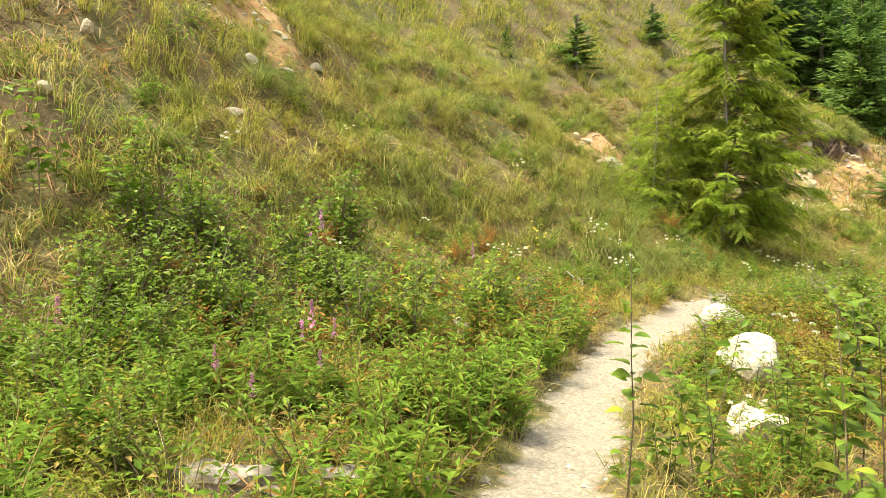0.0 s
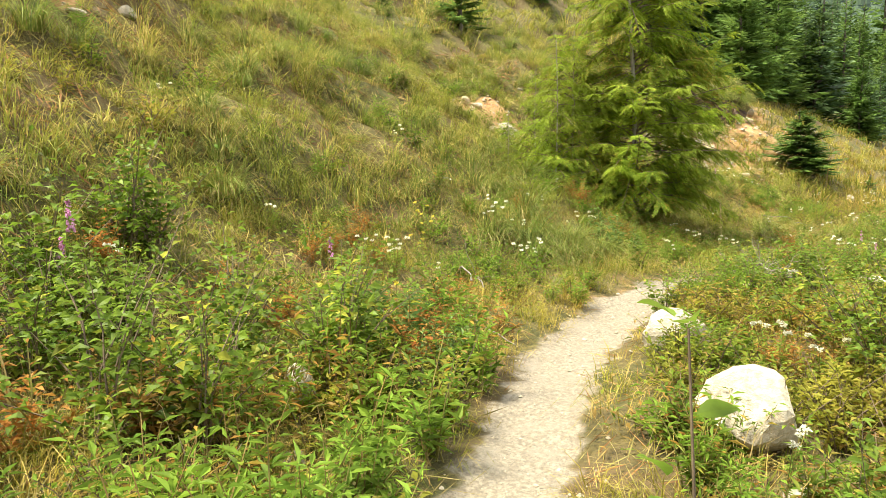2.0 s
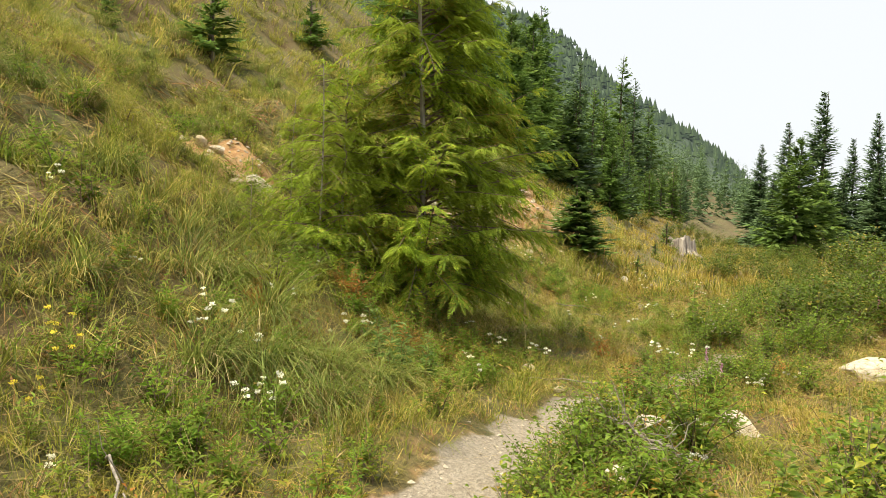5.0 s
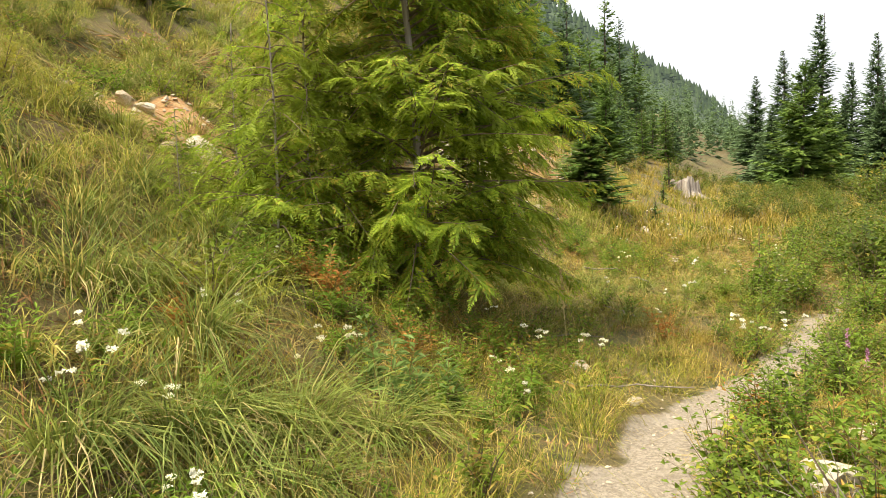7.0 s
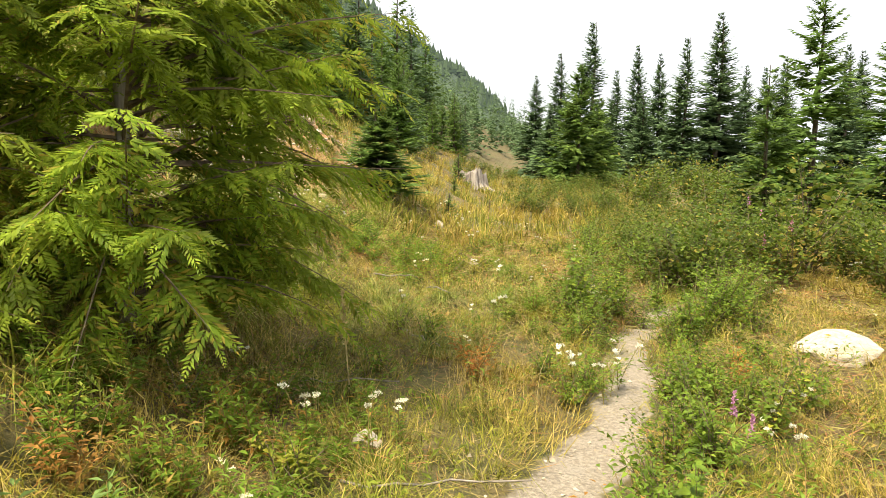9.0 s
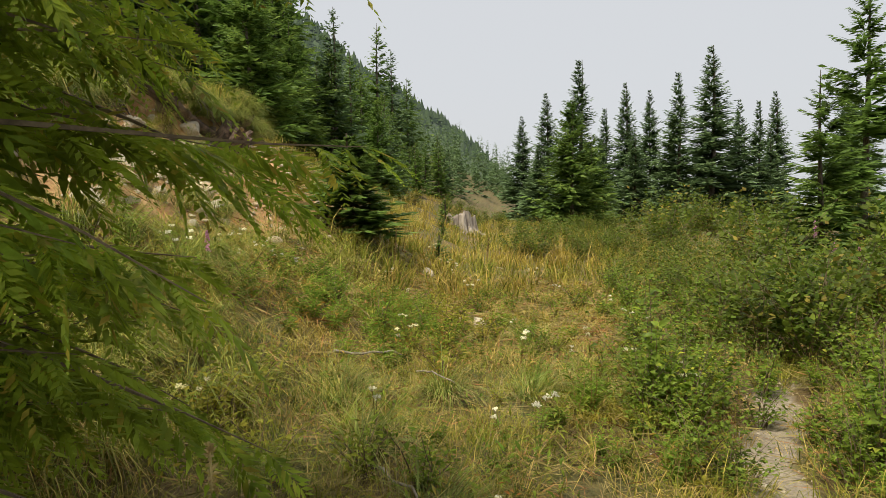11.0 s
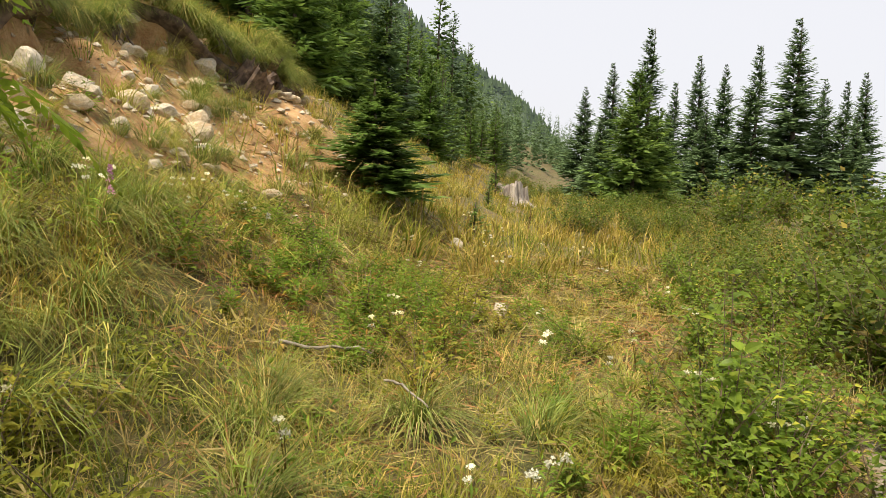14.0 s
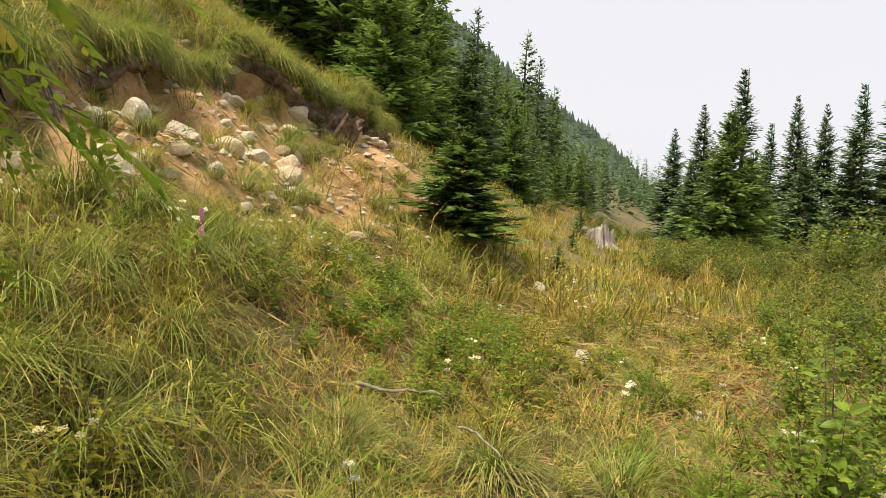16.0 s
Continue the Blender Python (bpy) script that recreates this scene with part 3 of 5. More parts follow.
def thatch():
    """Dead stalks lying over one another on the ground."""
    rng = np.random.RandomState(113)
    x, y = scatter(rng, 125000, -9, 5, -9, 15, lambda x, y: (1 - on_trail(x, y)) * (1 - 0.8 * bare(x, y)) * np.minimum(1, 1.8 / (0.6 + 0.4 * walk_gap(x, y))) * ease(-0.06, 0.1, trail_gap(x, y) - 0.24 + 0.1 * ease(3, 5, y)))
    n = len(x)
    flat = rng.uniform(0, 6.283, n)
    far = 1 + 0.35 * np.clip(walk_gap(x, y) - 1, 0, 8)
    L = rng.uniform(0.06, 0.24, n) * far**0.7
    d = np.stack([np.cos(flat), np.sin(flat)], -1)
    z0 = height(x, y)
    rise = height(x + d[:, 0] * L, y + d[:, 1] * L) - z0
    way = unit(np.stack([d[:, 0] * L, d[:, 1] * L, rise + rng.uniform(-0.01, 0.09, n)], -1))
    pile = Pile()
    kites(pile, np.stack([x, y, z0 + rng.uniform(0.0, 0.05, n)], -1), way, unit(np.cross(way, rng.randn(n, 3) * 0.5 + [0, 0, 1])), L, rng.uniform(0.003, 0.008, n) * far)
    tagged(new("thatch", pile.mesh("thatch", THATCH)), "dead straw matted over the ground", "dry grass", kind="stuff")


thatch()


def gravel():
    """Loose grit and pebbles along the path and below the slip."""
    rng = np.random.RandomState(112)
    x1, y1 = scatter(rng, 16000, -1.2, 5, -8, 9, lambda x, y: 0.9 * on_trail(x, y) * (0.25 + 0.75 * ease(0.12, 0.26, trail_gap(x, y))) + 0.25 * (1 - ease(0.25, 0.7, trail_gap(x, y))))
    x2, y2 = scatter(rng, 16000, -9, -2, -6, 24, lambda x, y: 0.75 * bare(x, y))
    x, y = np.r_[x1, x2], np.r_[y1, y2]
    size = np.r_[rng.gamma(1.6, 0.004, len(x1)) + 0.003, rng.gamma(1.4, 0.015, len(x2)) + 0.007]
    n = len(x)
    c = np.stack([x, y, height(x, y) + size * 0.25], -1)
    d = np.array([(1, 0, 0), (-1, 0, 0), (0, 1, 0), (0, -1, 0), (0, 0, 0.7), (0, 0, -0.7)], float)
    turn = rng.uniform(0, 6.283, n)
    ct, st = np.cos(turn)[:, None], np.sin(turn)[:, None]
    off = d[None] * size[:, None, None] * rng.uniform(0.55, 1.3, (n, 6, 1)) + size[:, None, None] * rng.uniform(-0.25, 0.25, (n, 6, 3))
    v = np.stack([off[..., 0] * ct - off[..., 1] * st, off[..., 0] * st + off[..., 1] * ct, off[..., 2]], -1) + c[:, None]
    f = np.array([[0, 2, 4], [2, 1, 4], [1, 3, 4], [3, 0, 4], [2, 0, 5], [1, 2, 5], [3, 1, 5], [0, 3, 5]])
    me = mesh_from("gravel", v.reshape(-1, 3), (f[None] + 6 * np.arange(n)[:, None, None]).reshape(-1, 3), PEBBLE)
    tagged(new("gravel", me), "pale grit and pebbles on path and slip", "gravel", kind="stuff")


def pebble_material():
    m, nt, out = material("pebbles")
    pick = nt.nodes.new("ShaderNodeNewGeometry").outputs["Random Per Island"]
    c = mix_colour(nt, pick, (0.29, 0.25, 0.18), (0.58, 0.51, 0.39))
    c = mix_colour(nt, ramp(nt, grain(nt, 60, 4), 0.45, 0.7), c, (0.5, 0.38, 0.25))
    bs = node(nt, "ShaderNodeBsdfPrincipled", Roughness=0.9)
    nt.links.new(c, bs.inputs["Base Color"])
    nt.links.new(bs.outputs[0], out.inputs[0])
    return m


PEBBLE = pebble_material()
gravel()


# ---- rocks ----
def rock_mesh(seed, levels=3, mat=None):
    rng = np.random.RandomState(seed)
    bm = bmesh.new()
    bmesh.ops.create_icosphere(bm, subdivisions=levels, radius=1.0)
    v = np.array([p.co for p in bm.verts])
    faces = np.array([[q.index for q in f.verts] for f in bm.faces])
    bm.free()
    # flat broken faces: cut by a dozen planes, then roughen
    for _ in range(11):
        nrm = unit(rng.randn(3))
        cut = rng.uniform(0.45, 0.82)
        over = np.maximum(0, v @ nrm - cut)
        v = v - over[:, None] * nrm
    v = v / np.abs(v).max(0) * rng.uniform(0.85, 1.15, 3)
    v = v + unit(v) * (0.035 * waves(3 * v[:, 0] + v[:, 2], 3 * v[:, 1] - v[:, 2], 1.2, seed + 7) + 0.018 * waves(9 * v[:, 0] + 4 * v[:, 2], 9 * v[:, 1], 1.3, seed + 8))[:, None]
    return mesh_from("rock", v, faces, mat or STONE, False)


ROCKS = [rock_mesh(200 + k) for k in range(5)]
BUFF_ROCKS = [rock_mesh(220 + k, 2, BUFF_STONE) for k in range(5)]


def rock(x, y, width, tall=0.65, sink=0.25, buff=False, turn=0.0, pick=0, label="", group=""):
    ob = new("rock" if width < 0.36 else "boulder", (BUFF_ROCKS if buff else ROCKS)[pick % 5])
    s = width / 2
    ob.scale = (s, s * 0.8, s * tall)
    ob.location = (x, y, ground_z(x, y) + s * tall * (1 - 2 * sink) * 0.8)
    ob.rotation_euler = (0.15 * math.sin(pick * 2.1), 0.2 * math.cos(pick * 1.3), turn)
    return tagged(ob, label or ("buff broken stone lying on the bare slope" if buff else "pale granite rock half sunk in grass"), "rock", group)


for k, (bx, by, bw, bt, bs_, bturn) in enumerate(BOULDERS):
    rock(bx, by, bw, bt, bs_, False, bturn, k, "cream granite boulder beside the footpath" if bw > 0.3 else "", "rocks by the path")
for k, (bx, by, bw, bt) in enumerate(HILL_ROCKS):
    rock(bx, by, bw, bt, 0.22, k % 3 == 1, k * 1.7, k, "pale rock on the bare slope", "rocks on the slope")
rng_s = np.random.RandomState(230)
ux, uy = scatter(rng_s, 60, -9.5, -5.2, -5.6, -2.0, lambda x, y: 0.15 + 0.75 * bare(x, y))
for k, (bx, by) in enumerate(zip(ux, uy)):
    rock(bx, by, rng_s.uniform(0.08, 0.26), rng_s.uniform(0.5, 0.8), 0.2, k % 2 == 1, k * 1.9, k, "pale stone high on the bare slope", "rocks on the slope")
sx, sy = scatter(rng_s, 2000, -8.5, -3.3, 6.5, 20, lambda x, y: 0.4 * bare(x, y) * scarp_power(y) * np.clip(0.55 + 0.9 * waves(x, y, 1.3, 77), 0.05, 1))
for k, (bx, by) in enumerate(zip(sx, sy)):
    rock(bx, by, rng_s.uniform(0.06, 0.2) * (1.9 if k % 6 == 0 else 1), rng_s.uniform(0.35, 0.8), 0.2, k % 5 < 4, k * 2.3, k, "broken stone lying on the bare slope", "slip stones")


# ---- conifers ----
def conifer_meshes(seed, tall, wide, whorls, per, twigs, mat, droop=0.25, top_bare=0.05, low=0.04, twig_width=0.34, lift=0.15, taper=0.85):
    """Trunk and crown of a fir of the given height: tiers of flat boughs with side twigs."""
    rng = np.random.RandomState(seed)
    trunk = Pile()
    zs = np.linspace(0, tall, 9)
    bend = 0.012 * tall * np.sin(zs / tall * 3 + rng.rand() * 6)
    trunk.tube(np.stack([bend - bend[0], 0.4 * (bend - bend[0]), zs], -1), np.interp(zs, [0, tall], [tall * 0.016 + 0.015, 0.012]), 7)
    crown = Pile()
    z0 = np.repeat(np.linspace(low, 1 - top_bare, whorls) ** 0.92 * tall, per) + rng.uniform(-0.35, 0.35, whorls * per) * tall / whorls
    n = len(z0)
    f = np.clip(1 - z0 / tall, 0.01, 1)
    L = wide * np.minimum(f**taper * 1.05, 0.55 + f * 0.5) * rng.uniform(0.45, 1.18, n) + 0.01 * tall
    az = rng.uniform(0, 6.283, n) + np.arange(n) * 2.4
    out = np.stack([np.cos(az), np.sin(az), 0 * az], -1)
    cross = np.stack([-np.sin(az), np.cos(az), 0 * az], -1)
    rise = lift + 0.55 * (1 - f) ** 2 - droop * f + rng.uniform(-0.1, 0.1, n)
    s = np.linspace(0.12, 1, twigs)
    for side in (-1, 1):
        S = np.repeat(s[None], n, 0) + rng.uniform(-0.4, 0.4, (n, twigs)) / twigs
        S = np.clip(S, 0.05, 1)
        zz = rise[:, None] * S + 0.16 * S**2
        root = out[:, None] * (L[:, None] * S)[..., None] + np.array([0, 0, 1.0]) * (z0[:, None] + L[:, None] * zz)[..., None]
        ang = rng.uniform(0.5, 1.0, (n, twigs))
        way = out[:, None] * np.cos(ang)[..., None] + side * cross[:, None] * np.sin(ang)[..., None] + np.array([0, 0, 1.0]) * rng.uniform(-0.35, 0.15, (n, twigs))[..., None]
        way = unit(way)
        ln = L[:, None] * (0.52 - 0.3 * S) * rng.uniform(0.7, 1.2, (n, twigs)) + 0.012 * tall * 0.5
        flat = unit(np.cross(way, np.array([0, 0, 1.0])) + np.array([0, 0, 1.0]) * rng.uniform(-1.0, 1.0, (n, twigs))[..., None])
        kites(crown, root.reshape(-1, 3), way.reshape(-1, 3), flat.reshape(-1, 3), ln.ravel(), (ln * twig_width + 0.01).ravel())
    tipw = unit(out + np.array([0, 0, 1.0]) * (rise + 0.2)[:, None])
    kites(crown, np.array([0, 0, 1.0]) * z0[:, None] + out * 0.02, tipw, unit(np.cross(tipw, (0, 0, 1.0))), L * 1.05, L * 0.16 + 0.01)
    return trunk.mesh("trunk", BARK, True), crown.mesh("crown", mat)


def tree(name, meshes, x, y, scale=1.0, turn=0.0, label="", category="tree", group="", sink=0.05, lean=0.0):
    base = new(name)
    part("trunk", meshes[0], base)
    part("crown", meshes[1], base)
    base.location, base.rotation_euler = (x, y, ground_z(x, y) - sink), (lean, 0.4 * lean, turn)
    base.scale = (scale, scale, scale) if not isinstance(scale, tuple) else scale
    return tagged(base, label, category, group)


FIR_NEAR = conifer_meshes(301, 2.5, 0.85, 26, 9, 12, NEEDLE, twig_width=0.26, low=0.02)
tree("fir_tree", FIR_NEAR, -3.15, 14.2, (1.25, 1.25, 0.7), 0.3, "dense dark green young fir at the foot of the slope", sink=0.1)
SAPLING = conifer_meshes(302, 0.85, 0.3, 12, 6, 7, NEEDLE, twig_width=0.3)
for k, (fx, fy, fs, lab) in enumerate([(-1.85, 15.8, (0.95, 0.95, 0.72), "small dark fir sapling in the dry grass"), (-10.2, 8.2, (3.0, 3.0, 2.0), "young fir high on the grassy hillside"), (-12.1, 14.4, (2.6, 2.6, 1.8), "young fir high on the grassy hillside"),
                                       (-3.4, 33, 1.8, "young fir beside an old stump"), (-2.6, 24, 0.9, "small dark fir sapling in the dry grass"), (-11.5, 6.5, 1.2, "young fir high on the grassy hillside")]):
    tree("fir_sapling", SAPLING, fx, fy, fs, k * 1.3, lab, group="fir saplings")

SPIRES = [conifer_meshes(310 + k, 10, 2.3 + 0.25 * k, 42, 8, 9, BLUE_NEEDLE, droop=0.34, low=0.01, top_bare=0.02, twig_width=0.25, taper=1.1) for k in range(3)]
for k, (fx, fy, tall, wide) in enumerate([(4.3, 52, 11.5, 1.1), (2.2, 56, 9.9, 1.0), (0.4, 58, 8.4, 1.0), (6.6, 56, 8.6, 1.0), (8.0, 55, 10.3, 0.9), (9.2, 52, 9.2, 0.85), (9.7, 46, 9.3, 1.0), (12.2, 48, 11.2, 1.15),
                                          (14.6, 50, 8.1, 0.9), (15.8, 50, 8.0, 0.9), (18.5, 44, 8.5, 1.0), (22, 50, 9, 1.1), (25, 46, 9, 1.0), (20.5, 60, 10, 1.0), (1.4, 50, 5.6, 1.1), (5.6, 50, 5.5, 1.2), (7.4, 48, 6.0, 1.2), (10.8, 52, 6.2, 1.2), (13.3, 54, 6.4, 1.2), (17.2, 52, 6.0, 1.2)]):
    tree("fir_tree", SPIRES[k % 3], fx, fy, (tall / 10 * wide, tall / 10 * wide, tall / 10), k * 2.1, "tall slender blue-green fir standing at the bench's edge", group="firs at the edge")
FULL = conifer_meshes(320, 7, 2.3, 26, 8, 10, NEEDLE, low=0.01, twig_width=0.3)
tree("fir_tree", FULL, 2.6, 38, (0.95, 0.95, 0.98), 0.4, "full bright green fir down to the ground", group="firs at the edge")
tree("fir_tree", FULL, 3.9, 40.5, (0.7, 0.7, 0.75), 1.4, "full bright green fir down to the ground", group="firs at the edge")
HEMLOCK = conifer_meshes(321, 8, 2.1, 22, 6, 12, NEEDLE, droop=0.42, low=0.03, twig_width=0.24)
tree("hemlock_tree", HEMLOCK, 6.5, 17.0, (0.66, 0.66, 0.73), 0.2, "tall thin hemlock with sparse upper boughs")
tree("hemlock_tree", HEMLOCK, 4.9, 15.0, (0.5, 0.5, 0.46), 1.7, "low spreading hemlock among the shrubs")
tree("hemlock_tree", HEMLOCK, 10.2, 21.0, (0.8, 0.8, 0.72), 2.6, "open drooping hemlock above the shrubs")

WOOD = [conifer_meshes(330 + k, 10, 2.0 + 0.25 * k, 20, 6, 4, (NEEDLE, BLUE_NEEDLE, NEEDLE)[k], low=0.01, twig_width=0.5) for k in range(3)]
WOOD_FAR = [conifer_meshes(336 + k, 10, 2.1, 11, 5, 2, (NEEDLE, BLUE_NEEDLE)[k], low=0.03, twig_width=0.75) for k in range(2)]
rng_w = np.random.RandomState(340)
count = 0
for _ in range(6000):
    if count >= 190:
        break
    fy = 22 + 56 * rng_w.rand() ** 1.1
    fx = rng_w.uniform(-0.62 * fy, float(np.interp(fy, KNOT_Y, TOE_X)) - 3.4)
    up = float(np.interp(fy, KNOT_Y, TOE_X)) - fx
    if fy < 34 and up < 6.5 + (34 - fy) * 0.5:
        continue
    count += 1
    sc = rng_w.uniform(0.42, 0.85) * (0.6 if up < 6 else 1)
    tree("fir_tree", WOOD[count % 3], fx, fy, (sc * 1.1, sc * 1.1, sc), rng_w.uniform(0, 6), "dark green fir in the hillside wood", group="hillside wood")


for k in range(36):
    fy = rng_w.uniform(16, 52)
    fx = -rng_w.uniform(0.62, 1.25) * fy - 6
    sc = rng_w.uniform(0.5, 0.8)
    tree("fir_tree", WOOD[k % 3], fx, fy, (sc * 1.2, sc * 1.2, sc), rng_w.uniform(0, 6), "dark fir on the crest of the hillside", group="hillside wood")


def far_wood():
    """Firs too far to count."""
    parts = []
    for me in (WOOD_FAR[0][1], WOOD_FAR[1][1]):
        v = np.zeros(len(me.vertices) * 3, np.float32)
        me.vertices.foreach_get("co", v)
        f = np.zeros(len(me.loops), np.int32)
        me.loops.foreach_get("vertex_index", f)
        parts.append((v.reshape(-1, 3), f.reshape(-1, 3)))
    pile = Pile()
    for k in range(300):
        fy = 78 + 150 * rng_w.rand() ** 1.1
        fx = float(np.interp(fy, KNOT_Y, TOE_X)) - 2.5 - 62 * rng_w.rand() ** 1.3
        v, f = parts[k % 2]
        a, sc = rng_w.uniform(0, 6.283), rng_w.uniform(0.5, 1.05)
        c, s = math.cos(a) * sc, math.sin(a) * sc
        pile.add(np.stack([v[:, 0] * c - v[:, 1] * s + fx, v[:, 0] * s + v[:, 1] * c + fy, v[:, 2] * sc + ground_z(fx, fy) - 0.1], -1), tri=f)
    tagged(new("far_wood", pile.mesh("far_wood", BLUE_NEEDLE)), "dark conifer wood on the far hillside", "wood", kind="stuff")


far_wood()
for k, (fx, fy, tall) in enumerate([(-12.8, 67, 13.5), (-11.5, 66, 11.5), (-10.5, 70, 10), (-8.9, 24.5, 5.6), (-10, 27, 7.2), (-9.4, 30, 5), (-6.6, 34, 4.2), (-11, 33, 9), (-14, 44, 11)]):
    tree("fir_tree", WOOD[k % 3] if fy > 40 else FULL, fx, fy, (tall / 10,) * 3 if fy > 40 else (tall / 8, tall / 8, tall / 7), k * 1.1, "tall fir rising over the hillside wood", group="hillside wood")


def cedar_meshes(seed, tall, wide, boughs, subs, pairs, profile, girth=0.009, bark=None, lop=0.0):
    """Trunk, limbs and flat fern-like sprays of a young cedar. profile: heights and reaches, as shares of tall and wide; lop: how much farther it reaches on its open side."""
    rng = np.random.RandomState(seed)
    trunk, limbs, crown = Pile(), Pile(), Pile()
    up = np.array([0, 0, 1.0])
    zs = np.linspace(-0.25, tall, 14)
    stem = np.stack([0.05 * np.sin(zs * 1.1), 0.04 * np.sin(zs * 0.8 + 1), zs], -1)
    trunk.tube(stem, np.interp(zs, [-0.25, 0.2, tall], [tall * girth * 1.5, tall * girth, 0.006]), 8)
    for k in range(boughs):
        f = 0.015 + 0.965 * (k + rng.uniform(-0.5, 0.5)) / boughs
        z = max(f, 0.01) * tall
        prof = float(np.interp(f, profile[0], profile[1]))
        az = k * 2.4 + rng.uniform(-0.6, 0.6) if not lop or k % 5 else 0.9 + rng.uniform(-0.4, 0.4)
        L = wide * prof * (1 + lop * min(1, max(0, 2 * z - 1.4)) * max(0, math.cos(az - 0.9)) ** 4) * rng.uniform(0.6, 1.05) + 0.05
        out = np.array([math.cos(az), math.sin(az), 0])
        side = np.array([-math.sin(az), math.cos(az), 0])
        s = np.linspace(0, 1, 7)
        curl, lift, fall = rng.uniform(-0.3, 0.3), rng.uniform(0.05, 0.95), rng.uniform(0.4, 1.0)
        line = out * (L * s)[:, None] + side * (L * curl * s**2 * 0.5)[:, None]
        line[:, :2] += [np.interp(z, zs, stem[:, 0]), np.interp(z, zs, stem[:, 1])]
        line[:, 2] = np.maximum(z + L * (lift * s - fall * s**2 + 0.22 * s**3), 0.05 + 0.1 * rng.rand())
        limbs.tube(line, np.interp(s, [0, 1], [0.005 + 0.007 * L, 0.0015]), 4)
        n = max(4, int(subs * (0.4 + 0.6 * min(1, L))))
        t = np.clip(np.linspace(0.22, 1.0, n) + rng.uniform(-0.03, 0.03, n), 0, 1)
        root = np.stack([np.interp(t, s, line[:, c]) for c in range(3)], -1)
        along = unit(np.stack([np.interp(t, s, np.gradient(line[:, c])) for c in range(3)], -1))
        e = np.where(np.arange(n) % 2 == 0, -1.0, 1.0)[:, None]
        e[-1] = 0.1
        way = unit(along * rng.uniform(0.5, 0.9, (n, 1)) + e * side * rng.uniform(0.5, 1.0, (n, 1)) - up * rng.uniform(0.0, 0.75, (n, 1)))
        plane = unit(up + 0.45 * rng.randn(n, 3) + 0.35 * rng.randn(3))
        flat = unit(np.cross(way, plane))
        ln = (0.13 + 0.26 * L * (1.05 - 0.8 * t)) * rng.uniform(0.7, 1.15, n)
        u = np.linspace(0.08, 0.98, pairs)
        sag = -up * (ln[:, None] * u[None] ** 2 * 0.28)[..., None]
        at = root[:, None] + way[:, None] * (ln[:, None] * u[None])[..., None] + sag
        for g in (-1, 1):
            w2 = unit(way[:, None] * rng.uniform(0.6, 1.0, (n, pairs, 1)) + g * flat[:, None] * rng.uniform(0.55, 0.9, (n, pairs, 1)) - 0.18 * up + 0.08 * rng.randn(n, pairs, 3))
            l2 = ln[:, None] * (0.2 * np.sin(np.pi * (0.2 + 0.78 * u)) + 0.05)[None] * rng.uniform(0.75, 1.2, (n, pairs))
            across = unit(np.cross(w2, plane[:, None] + 0.25 * rng.randn(n, pairs, 3)))
            kites(crown, at.reshape(-1, 3), w2.reshape(-1, 3), across.reshape(-1, 3), l2.ravel(), (l2 * 0.2 + 0.004).ravel())
    return trunk.mesh("trunk", bark or BARK, True), limbs.mesh("branchwork", TWIG), crown.mesh("crown", CEDAR)


def cedar(meshes, x, y, scale, turn, label):
    base = new("cedar_tree")
    part("trunk", meshes[0], base)
    tagged(part("branchwork", meshes[1], base), kind="stuff")
    part("crown", meshes[2], base)
    base.location, base.rotation_euler, base.scale = (x, y, ground_z(x, y) - 0.1), (0, 0, turn), (scale,) * 3
    return tagged(base, label, "tree")


WAISTED = ([0, 0.06, 0.2, 0.34, 0.42, 0.5, 0.62, 0.8, 1], [1.0, 1.12, 1.12, 0.95, 0.68, 0.82, 0.66, 0.38, 0.05])
SPINDLE = ([0, 0.1, 0.4, 0.8, 1], [0.7, 1.0, 0.8, 0.35, 0.08])
cedar(cedar_meshes(350, 6.0, 1.16, 290, 30, 14, WAISTED, 0.0075, PALE_WOOD, 0.5), -2.4, 3.72, 1.0, 0.0, "young cedar with drooping yellow-green sprays beside the path")
SMALL_CEDAR = cedar_meshes(351, 2.5, 0.72, 60, 16, 8, SPINDLE, 0.005, PALE_WOOD)
cedar(cedar_meshes(352, 2.6, 1.15, 120, 24, 11, SPINDLE, 0.006, PALE_WOOD), -3.0, 3.05, 1.0, 2.0, "bushy low cedar growing against the larger cedar")
for sx_, sy_, ss_, st_ in ((-2.9, 2.4, 0.95, 1.0), (-3.55, 2.1, 0.42, 2.0), (-3.45, 2.7, 0.75, 3.1)):
    cedar(SMALL_CEDAR, sx_, sy_, ss_, st_, "thin pale-stemmed cedar sapling beside the larger cedar")


